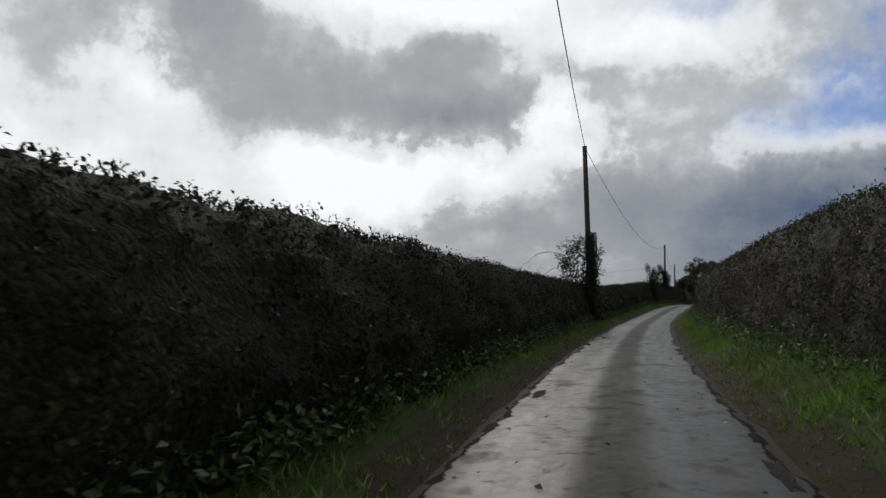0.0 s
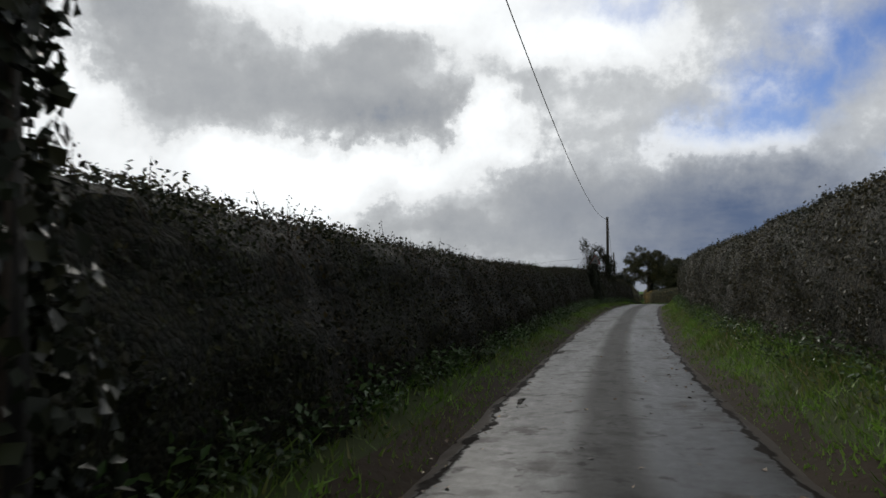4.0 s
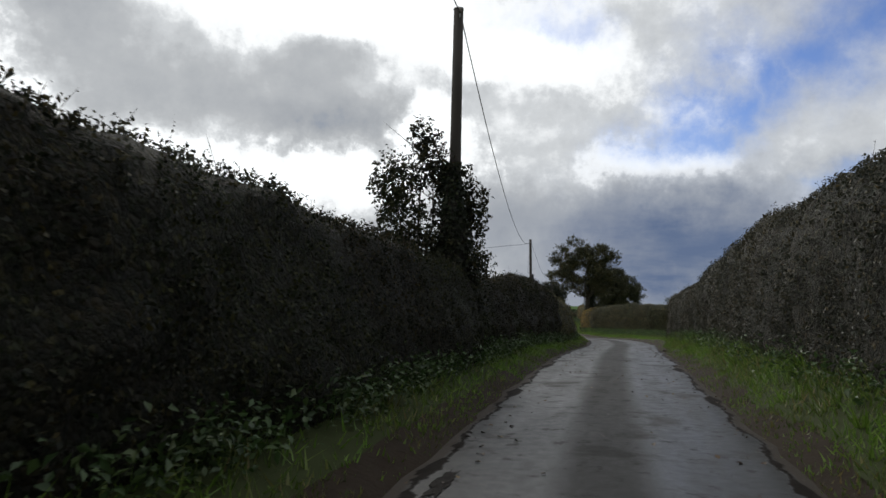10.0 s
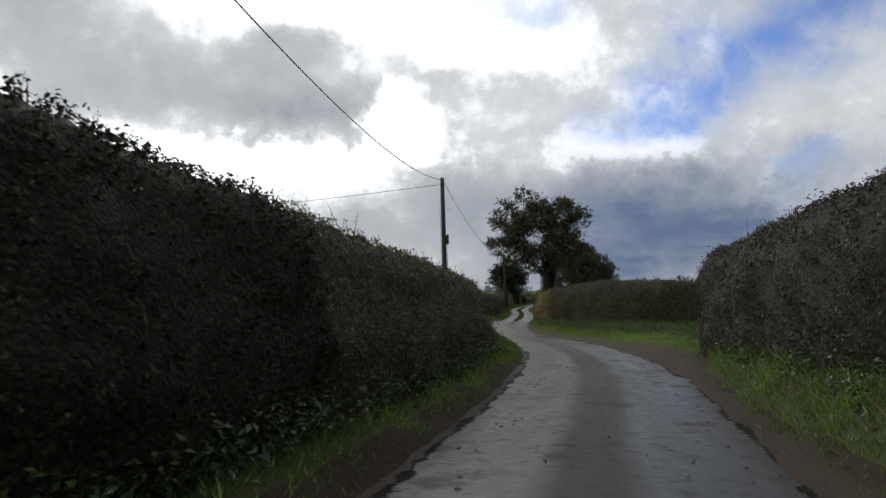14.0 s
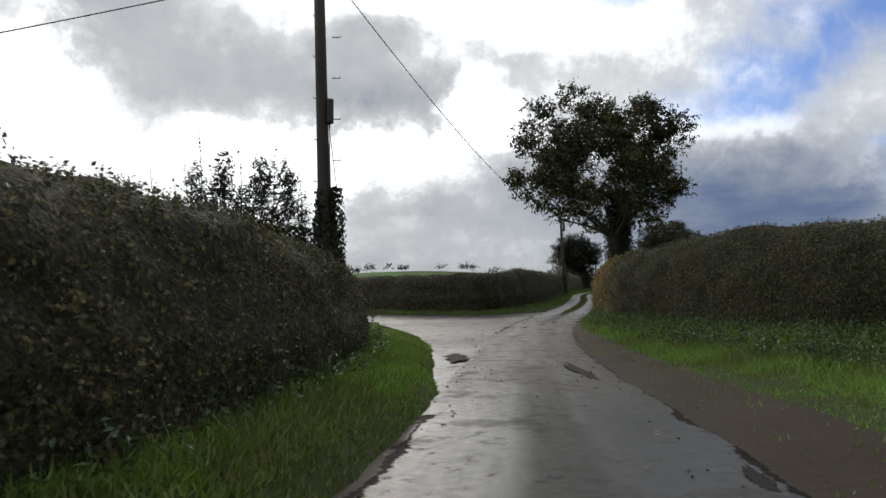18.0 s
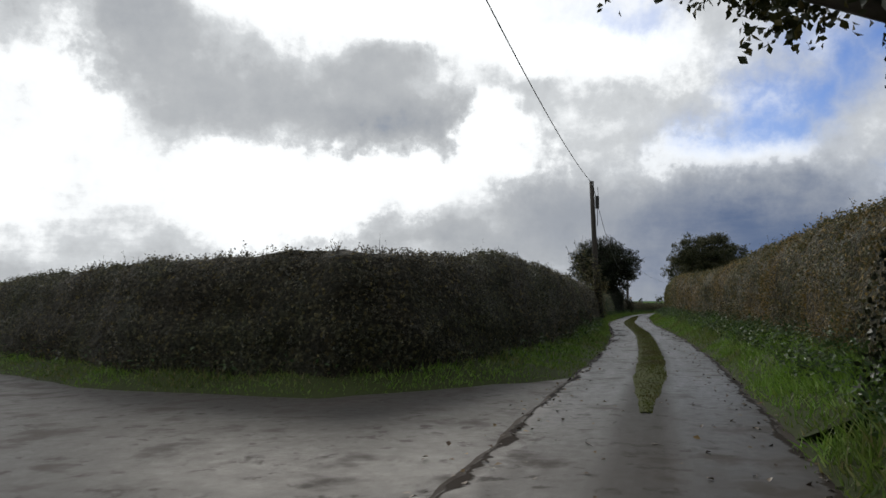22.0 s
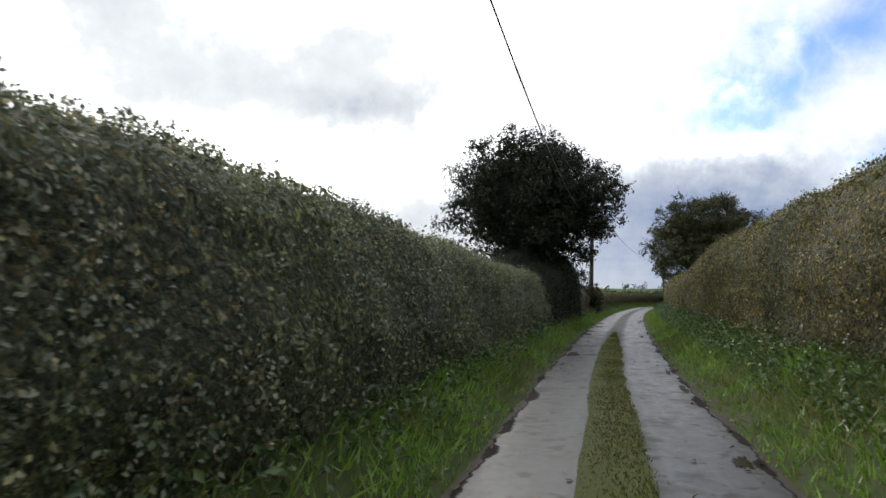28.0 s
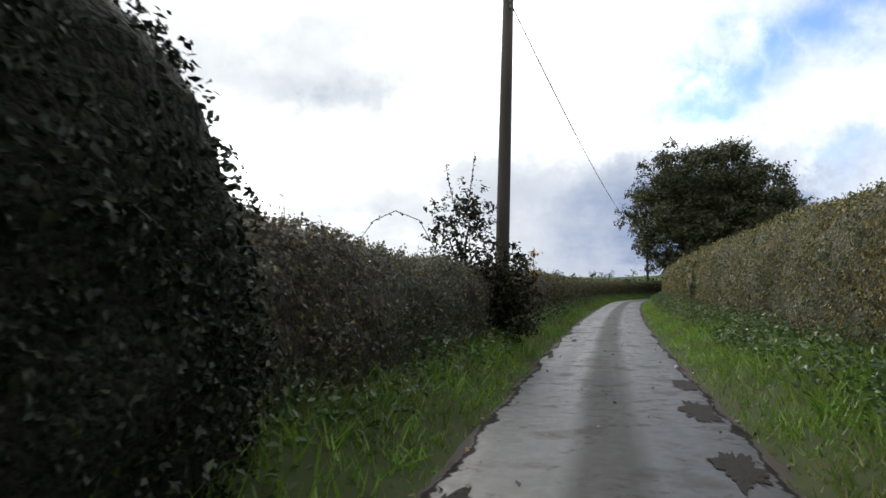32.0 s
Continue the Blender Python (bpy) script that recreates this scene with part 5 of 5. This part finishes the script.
ivy(gz(62.08, 183.58, 0.4), 2.6, 0.3, 1200, 0.07, "thin yellowing ivy on the pole", mat_=M_LEAF_M)


def bush(base, clumps, n, size, material, label, seed, canes=(), heart=()):
    root = new("bush")
    root.location = base
    tagged(root, label=label, category="bush")
    bm = bmesh.new()
    branch_tubes(bm, Vector((0, 0, 0)), clumps, 0.035, seed)
    part("stem_tangle", bm, root, "", M_TWIG, "stuff")
    part("leaves", mesh_of("bush_leaves", clump_leaves(clumps, n, size, 0.2), LEAF, material), root, "", kind="stuff")
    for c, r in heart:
        part("shade_fill", inner(c, r), root, "", mass_of(material))
    for pts in canes:
        bm = bmesh.new()
        tube(bm, pts, [0.008] * (len(pts) - 1) + [0.003], 5)
        cane = part("cane", bm, root, "arching bramble cane", M_TWIG)
        v = np.array(pts)
        k = np.linspace(0, len(v) - 1.01, 22)
        i = k.astype(int)
        q = v[i] * (1 - (k - i))[:, None] + v[i + 1] * (k - i)[:, None]
        part("cane_leaves", mesh_of("cane_leaves", leaves(q + rng.normal(0, 0.02, q.shape), np.tile([0, 0, 1.0], (len(q), 1)), 0.07, 1.0), LEAF, material), cane, "", kind="stuff")
    return root


bush(gz(6.0, 33.2, 1.4), [(0, 0, 1.0, 0.75, 0.7, 0.9), (-0.3, 0.1, 1.9, 0.5, 0.5, 0.8), (0.25, 0, 2.3, 0.45, 0.45, 0.7), (0.9, -0.1, 1.2, 0.45, 0.4, 0.9), (-0.5, 0, 0.5, 0.6, 0.6, 0.5), (1.1, 0, 2.0, 0.3, 0.3, 0.5)],
     6500, 0.075, M_LEAF_SHADED, "bushy elder and bramble growing round the pole", 1,
     [[(-0.3, 0, 1.6), (-1.0, -0.2, 2.1), (-1.7, -0.4, 2.0), (-2.3, -0.5, 1.5)], [(-0.3, 0, 1.0), (-0.9, -0.3, 1.4), (-1.3, -0.4, 1.1), (-1.6, -0.5, 0.5)]])
ivy(gz(22.3, 76.75, 0.5), 2.4, 0.5, 4600, 0.08, "ivy mass round the sign post")
bush(gz(22.24, 77.15, 1.75), [(0, 0, 0.6, 0.55, 0.5, 0.8), (-0.1, 0, 1.5, 0.4, 0.4, 0.8), (-0.35, 0, 2.3, 0.35, 0.35, 0.6), (0.36, 0.1, 2.1, 0.2, 0.25, 0.45), (0.22, 0.1, 1.5, 0.28, 0.25, 0.5), (-0.85, -0.9, 0.75, 0.33, 0.33, 0.42), (0.4, 0, 0.3, 0.5, 0.4, 0.5)],
     7000, 0.065, M_LEAF_SHADED, "upright ivy-grown bush that hides a road sign", 2)
bush(gz(27.6, 92.1, 1.6), [(0.2, 0, 0.6, 0.8, 0.7, 0.7), (-0.3, 0, 1.3, 0.7, 0.6, 0.8), (-0.5, 0, 2.2, 0.6, 0.5, 0.7), (0.3, 0, 2.6, 0.5, 0.45, 0.6), (1.2, 0, 1.7, 0.35, 0.35, 0.7), (1.1, 0, 0.6, 0.5, 0.5, 0.6), (0.1, 0, 3.2, 0.35, 0.3, 0.4)],
     11500, 0.085, M_LEAF_SHADED, "hazel bush with large loose leaves round the pole", 3)
bush(gz(42.95, 137.9, 2.15), [(0.5, 0, 0.7, 0.55, 0.5, 0.8), (-0.3, 0.2, 0.9, 0.6, 0.5, 0.9), (-1.1, 0.3, 0.9, 0.6, 0.5, 0.9), (-0.1, 0.1, 1.7, 0.25, 0.25, 0.6), (-0.9, 0.2, 1.8, 0.22, 0.2, 0.6), (-1.5, 0.3, 1.6, 0.2, 0.2, 0.5), (0.4, 0, 1.6, 0.25, 0.25, 0.6)],
     19000, 0.055, M_LEAF_SHADED, "tall unclipped blackthorn beside the junction pole", 4,
     [[(x, 0.2, 0.6), (x + 0.03 * math.sin(x * 9), 0.2, 0.6 + h * 0.5), (x + 0.1 * math.sin(x * 5), 0.2, 0.6 + h)] for x, h in ((-1.9, 1.2), (-1.6, 1.5), (-1.35, 2.1), (-0.95, 1.5), (-0.55, 1.7), (-0.2, 1.4), (0.1, 1.75), (0.4, 1.3), (0.7, 1.1))], heart=[((-0.6, 0.25, 0.3), (1.3, 0.4, 0.5))])
bush(gz(44.5, 139.9, 0.3), [(0, 0, 0.7, 0.75, 0.8, 0.8), (-0.2, -1.0, 0.9, 0.75, 0.9, 0.95), (0.1, 0.9, 0.5, 0.6, 0.7, 0.6), (-0.5, 0.4, 1.0, 0.6, 0.7, 0.6)],
     7000, 0.06, M_LEAF_M, "bramble mass spilling from the hedge corner over the grass", 10, heart=[((-0.1, -0.4, 0.6), (0.55, 1.0, 0.7))])
bush(gz(61.5, 183.3, 1.2), [(0.1, 0, 0.6, 0.5, 0.4, 0.8), (-0.25, 0, 1.4, 0.42, 0.35, 0.7), (0.2, 0, 1.8, 0.34, 0.3, 0.6), (-0.5, 0, 2.1, 0.3, 0.25, 0.45), (-0.15, 0, 2.6, 0.2, 0.2, 0.45), (0.75, 0, 0.7, 0.3, 0.3, 0.8)],
     2400, 0.07, M_LEAF_M, "thin leafy saplings crowding round the pole", 5,
     [[(-0.3, 0, 1.0), (-0.75, 0, 2.0), (-1.05, 0, 2.7)], [(-0.1, 0, 1.0), (-0.3, 0, 2.2), (-0.2, 0, 3.2)], [(0, 0, 1.0), (-0.5, 0, 2.2), (-0.6, 0, 3.0)]])
bush(gz(81.4, 235.9, 1.0), [(0, 0, 0.5, 0.9, 0.7, 0.7), (-0.1, 0, 1.2, 0.7, 0.5, 0.6), (0.7, -0.1, 0.4, 0.6, 0.6, 0.8), (0.1, 0, 1.7, 0.45, 0.3, 0.5), (0.95, -0.1, 0.0, 0.5, 0.5, 0.8), (0.8, 0.2, -0.3, 0.5, 0.5, 0.7), (0.8, 0.25, 0.5, 0.35, 0.3, 0.5), (-0.5, 0, 1.5, 0.25, 0.2, 0.5)],
     6500, 0.08, M_LEAF_SHADED, "dark rounded bush at the foot of the pole", 6,
     [[(-0.5, 0, 0.8), (-0.9, -0.1, 1.45), (-1.35, -0.2, 1.6), (-1.75, -0.3, 1.4), (-2.1, -0.4, 0.9)], [(0, 0, 1.6), (0.1, 0, 2.3), (0.15, 0.05, 2.75)], [(-0.2, 0, 1.6), (-0.35, 0, 2.2), (-0.4, 0, 2.5)]])


bush(gz(36.6, 153.8, 0.3), [(0, 0, 1.2, 1.3, 1.2, 1.2), (-0.6, 0, 2.3, 1.1, 1.0, 1.1), (0.5, 0, 2.9, 0.8, 0.7, 0.9), (-0.2, 0.2, 3.6, 0.6, 0.6, 0.7), (1.2, 0.3, 1.4, 0.7, 0.7, 0.8)],
     9000, 0.08, M_LEAF_SHADED, "tall dark thorn bush behind the field gate", 7, heart=[((-0.2, 0, 1.7), (1.0, 0.9, 1.3)), ((0.3, 0, 2.8), (0.6, 0.5, 0.6))])
bush(gz(37.4, 158.2, 0.3), [(0, 0, 1.3, 1.2, 1.1, 1.1), (0.3, 0, 2.0, 0.8, 0.8, 0.7)], 4500, 0.08, M_LEAF_SHADED, "rounded dark bush behind the corner hedge", 8, heart=[((0, 0, 1.4), (0.9, 0.8, 0.9))])


bush((*at(256.7, -2.0)[:2], at(256.7)[2] + 1.3), [(0, 0, 0.3, 0.2, 0.2, 0.35), (0.02, 0, 0.75, 0.12, 0.12, 0.3)], 350, 0.07, M_LEAF_GOLD, "small yellow sapling standing out of the hedge", 9)


def field_gate(a, b):
    """A weathered five-bar gate between two posts."""
    a, b = Vector(a), Vector(b)
    root = new("field_gate")
    root.location = a
    d = b - a
    tagged(root, label="weathered five-bar wooden field gate in the corner hedge", category="gate")
    yaw = math.atan2(d.y, d.x)
    for p, h in ((Vector((0, 0, 0)), 1.35), (d, 1.35)):
        bm = bmesh.new()
        box(bm, p + Vector((0, 0, h / 2 - 0.2)), (0.15, 0.15, h + 0.4), Euler((0, 0, yaw)), 0.015)
        part("gate_post", bm, root, "", M_WOOD)
    for k in range(5):
        bm = bmesh.new()
        box(bm, d * 0.5 + Vector((0, 0, 0.2 + 0.22 * k)), (d.length - 0.25, 0.03, 0.08), Euler((0, 0, yaw)), 0.006)
        part("bar", bm, root, "", M_WOOD)
    for f in (0.06, 0.5, 0.94):
        bm = bmesh.new()
        box(bm, d * f + Vector((0, 0, 0.64)), (0.08, 0.05, 1.05), Euler((0, 0, yaw)), 0.006)
        part("upright", bm, root, "", M_WOOD)


field_gate(gz(40.7, 149.1, -0.22), gz(37.9, 148.2, -0.22))


# ---- signs ----
def tri_plate(bm, w, thick, z, y=0.0, up=True, round_=0.0):
    h = w * 0.866
    pts = [(-w / 2, 0), (w / 2, 0), (0, h)] if up else [(-w / 2, h), (0, 0), (w / 2, h)]
    c = Vector((0, h / 3 if up else h * 2 / 3))
    ring = []
    for i, p in enumerate(pts):
        p = Vector(p)
        for q in (pts[i - 1], pts[(i + 1) % 3]):
            ring.append(p.lerp(Vector(q), 0.07))
    f = [bm.verts.new((p.x, y, z + p.y)) for p in ring]
    b = [bm.verts.new((p.x, y + thick, z + p.y)) for p in ring]
    bm.faces.new(f)
    bm.faces.new(b[::-1])
    for i in range(6):
        bm.faces.new((f[i], b[i], b[(i + 1) % 6], f[(i + 1) % 6]))


def warning_sign(base, yaw, z, w, label, face=M_SIGN_WHITE, border=M_SIGN_RED):
    """A red-bordered warning triangle on a grey post; its face looks along -y of its own frame."""
    root = new("warning_sign")
    root.matrix_world = pose(base[0], base[1], base[2], 0, 0, yaw)
    tagged(root, label=label, category="road sign")
    bm = bmesh.new()
    tube(bm, [(0, 0.05, -0.2), (0, 0.05, z + w * 0.8)], [0.038, 0.038], 12)
    part("post", bm, root, "grey steel post", M_STEEL)
    bm = bmesh.new()
    tri_plate(bm, w, 0.004, z, 0.0)
    plate = part("plate", bm, root, "red sign border", border)
    bm = bmesh.new()
    tri_plate(bm, w * 0.78, 0.004, z + w * 0.068, -0.006)
    part("face", bm, plate, "white sign face", face)
    bm = bmesh.new()
    tri_plate(bm, w * 1.0, 0.004, z, 0.006)
    part("backing", bm, plate, "grey metal backing", M_SIGN_BACK)
    bm = bmesh.new()
    box(bm, (0, -0.009, z + w * 0.25), (w * 0.26, 0.004, w * 0.06), Euler((0, 0.2, 0)))
    box(bm, (0.03, -0.009, z + w * 0.33), (w * 0.06, 0.004, w * 0.14))
    part("symbol", bm, plate, "black sign symbol", M_SIGN_BLACK)
    for k in (0.2, 0.55):
        bm = bmesh.new()
        box(bm, (0, 0.03, z + w * k), (0.16, 0.035, 0.03), None, 0.004)
        part("clamp", bm, root, "", M_STEEL)


def give_way_sign(base, yaw, z, w, label="give way sign seen from its grey back on a steel post"):
    """An upside-down triangle seen from behind, with a small yellow plate under it."""
    root = new("give_way_sign")
    root.matrix_world = pose(base[0], base[1], base[2], 0, 0, yaw)
    tagged(root, label=label, category="road sign")
    bm = bmesh.new()
    tube(bm, [(0, -0.05, -0.2), (0, -0.05, z + w * 0.95)], [0.04, 0.04], 12)
    part("post", bm, root, "grey steel post", M_STEEL)
    bm = bmesh.new()
    tri_plate(bm, w, 0.004, z, 0.0, False)
    part("plate", bm, root, "grey metal sign back", M_SIGN_BACK)
    bm = bmesh.new()
    tri_plate(bm, w * 0.98, 0.003, z + 0.008, 0.007, False)
    part("front", bm, root, "red-bordered front", M_SIGN_RED)
    for k in (0.45, 0.75):
        bm = bmesh.new()
        box(bm, (0, -0.02, z + w * k), (w * (0.35 + 0.4 * k), 0.03, 0.035), None, 0.004)
        part("rail", bm, root, "", M_STEEL)
    bm = bmesh.new()
    box(bm, (-0.02, -0.10, z - 0.17), (0.17, 0.008, 0.26), None, 0.003)
    plate = part("marker_plate", bm, root, "small yellow marker plate", M_YELLOW)
    for k in range(3):
        bm = bmesh.new()
        box(bm, (-0.02, -0.107, z - 0.09 - k * 0.07), (0.10, 0.003, 0.03))
        part("mark", bm, plate, "", M_SIGN_BLACK)


warning_sign(gz(22.52, 76.9), -14, 2.86, 0.76, "red-bordered warning triangle half hidden in an ivy bush, painted as in shade", M_SIGN_SHADED, M_SIGN_RED_SHADED)
warning_sign(gz(38.6, 162.4), -8, 2.9, 0.62, "red-bordered warning triangle on a post beside the side lane")
give_way_sign(gz(43.73, 152.45), 12, 2.46, 0.6)
give_way_sign((29.6, 181.4, ground_height(29.6, 181.4)), 25, 2.3, 0.6, "small distant triangular sign with a plate on the side lane's verge")


# ---- mud, puddles, fallen leaves ----
def patch(name, centre, along, rx, ry, material, label, seed, h=0.0, cat="puddle"):
    """A ragged flat patch lying on the road."""
    rr = random.Random(seed)
    bm = bmesh.new()
    ring = []
    for k in range(64):
        a = 2 * math.pi * k / 64
        r = 0.75 + 0.4 * noise.noise(Vector((math.cos(a) * 1.5 + seed * 7.1, math.sin(a) * 1.5, 0))) + 0.3 * noise.noise(Vector((math.cos(a) * 9 + seed * 3.3, math.sin(a) * 9, 2))) + 0.14 * rr.uniform(-1, 1)
        ring.append((math.cos(a) * rx * r, math.sin(a) * ry * r))
    c, s_ = math.cos(along), math.sin(along)
    vs = [bm.verts.new((centre[0] + x * c - y * s_, centre[1] + x * s_ + y * c, centre[2] + h)) for x, y in ring]
    bm.faces.new(vs)
    me = bpy.data.meshes.new(name)
    bm.to_mesh(me)
    bm.free()
    me.materials.append(material)
    return tagged(new(name, me), label=label, category=cat)


HOLES = [(185.9, -0.75, 0.55, 0.2), (190.1, -0.66, 0.6, 0.16), (194, -0.6, 0.6, 0.12), (197.7, -0.5, 0.6, 0.1), (182.6, -0.95, 0.35, 0.12), (185.9, 0.9, 0.4, 0.08), (184.2, 1.0, 0.5, 0.06),
         (158.6, -0.6, 0.5, 0.07), (162, -0.5, 0.6, 0.06), (161.3, 0.28, 0.4, 0.1), (162, 1.2, 0.6, 0.12), (230.6, -0.9, 0.5, 0.15), (232.8, -0.9, 0.6, 0.13),
         (236.7, -0.8, 0.7, 0.12), (240.6, -0.92, 0.6, 0.2), (242.3, 0.95, 0.5, 0.13), (244.7, 0.98, 0.55, 0.15), (246.7, 1.05, 0.5, 0.12), (222.2, -0.8, 0.6, 0.1)]
for k, (s_, lat, rx, ry) in enumerate(HOLES):
    d = at(s_ + 1, lat) - at(s_, lat)
    patch("pothole", at(s_, lat, road_top(s_, lat) + 0.007), math.atan2(d[1], d[0]), rx * 1.35, ry * 1.6, M_HOLE, "dark ragged pothole in the worn tarmac", k + 80, 0.0, "pothole")
for k, (s_, lat, rx, ry) in enumerate([(156.4, -0.95, 0.5, 0.035), (154.3, -1.2, 0.5, 0.06), (155.0, -3.1, 0.14, 0.12), (155.0, -0.1, 0.3, 0.05), (155.2, -2.2, 0.6, 0.03)]):
    d = at(s_ + 1, lat) - at(s_, lat)
    patch("pothole", at(s_, lat, road_top(s_, max(lat, -1.4)) + 0.012), math.atan2(d[1], d[0]) + math.pi / 2, rx, ry, M_HOLE, "dark crack and clod in the wet junction tarmac", k + 120, 0.0, "pothole")
for k, (x, y, x1, y1, ry, what) in enumerate([(47.05, 139.9, 46.95, 138.0, 0.33, "muddy hollow"), (46.95, 138.15, 48.6, 137.85, 0.03, "crack"), (48.95, 137.2, 48.72, 134.2, 0.14, "sunken seam")]):
    c = np.array([(x + x1) / 2, (y + y1) / 2, road_z((x + x1) / 2, (y + y1) / 2) + 0.036])
    patch("pothole", c, math.atan2(y1 - y, x1 - x), math.hypot(x1 - x, y1 - y) * 0.62, ry, M_HOLE, "dark wet " + what + " in the junction tarmac", k + 150, 0.0, "pothole")
rr = random.Random(31)
for k in range(46):
    s_ = rr.uniform(171, 262) if k < 26 else rr.uniform(0, 150)
    left = rr.random() < 0.7
    lat = table(s_, EDGE_L) + rr.uniform(0.22, 0.5) if left else table(s_, EDGE_R) - rr.uniform(0.2, 0.45)
    d = at(s_ + 1, lat) - at(s_, lat)
    wet = rr.random() < 0.12
    patch("puddle" if wet else "pothole", at(s_, lat, road_top(s_, lat) + 0.006), math.atan2(d[1], d[0]), rr.uniform(0.25, 0.8), rr.uniform(0.04, 0.10), M_PUDDLE if wet else M_HOLE,
          "shallow puddle in the broken road edge" if wet else "dark ragged break along the tarmac's edge", k, 0.0, "puddle" if wet else "pothole")


def litter():
    n = 4200
    s = np.where(rng.random(n) < 0.2, rng.uniform(150, 200, n), rng.uniform(-5, 300, n))
    lat = np.where(rng.random(n) < 0.7, np.sign(rng.normal(0, 1, n)) * rng.normal(1.25, 0.2, n), rng.uniform(-1.3, 1.4, n))
    c = np.array([at(a, b, 0.035 - 0.03 * min(1, abs(b) / 1.5) ** 2) for a, b in zip(s, lat)])
    return mesh_of("fallen_leaves", leaves(c, np.tile([0, 0, 1.0], (n, 1)), 0.06, 0.25, 0.7), LEAF, M_LITTER)


tagged(new("fallen_leaves", litter()), label="brown fallen leaves and clods scattered on the wet lane", category="leaf litter", kind="stuff")


# ---- distance ----
def far_trees(name, rows, label, leaf=1.9, per=40):
    cl = []
    rr = random.Random(len(rows))
    for x, y, w, h in rows:
        z = ground_height(x, y)
        for _ in range(4):
            cl.append((x + rr.uniform(-w, w) * 0.5, y + rr.uniform(-w, w) * 0.5, z + h * rr.uniform(0.35, 0.7), w * 0.4, w * 0.4, h * 0.35))
    tagged(new(name, mesh_of(name, clump_leaves(cl, len(cl) * per, leaf, 0.2), LEAF, M_FAR_LEAF)), label=label, category="treeline", kind="stuff")


rr = random.Random(5)
far_trees("distant_treeline", [(60 + 900 * math.sin(a), 120 + 900 * math.cos(a), rr.uniform(7, 16), rr.uniform(5, 11))
                               for a in (radians(-38 + 1.3 * k + rr.uniform(-0.5, 0.5)) for k in range(80)) if rr.random() < 0.8], "scattered hedgerow trees along a distant ridge")
far_trees("distant_hedgerow", [(60 + 480 * math.sin(a), 120 + 480 * math.cos(a), 11, rr.uniform(1.6, 2.4))
                               for a in (radians(-40 + 0.7 * k) for k in range(150))], "dark hedgerow across distant fields")
far_trees("far_field_hedge", [(78 + 190 * math.sin(a), 223 + 190 * math.cos(a), 6, 1.9) for a in (radians(-30 + 0.9 * k) for k in range(110))], "dark field hedge beyond the lane's bend", 0.7, 70)
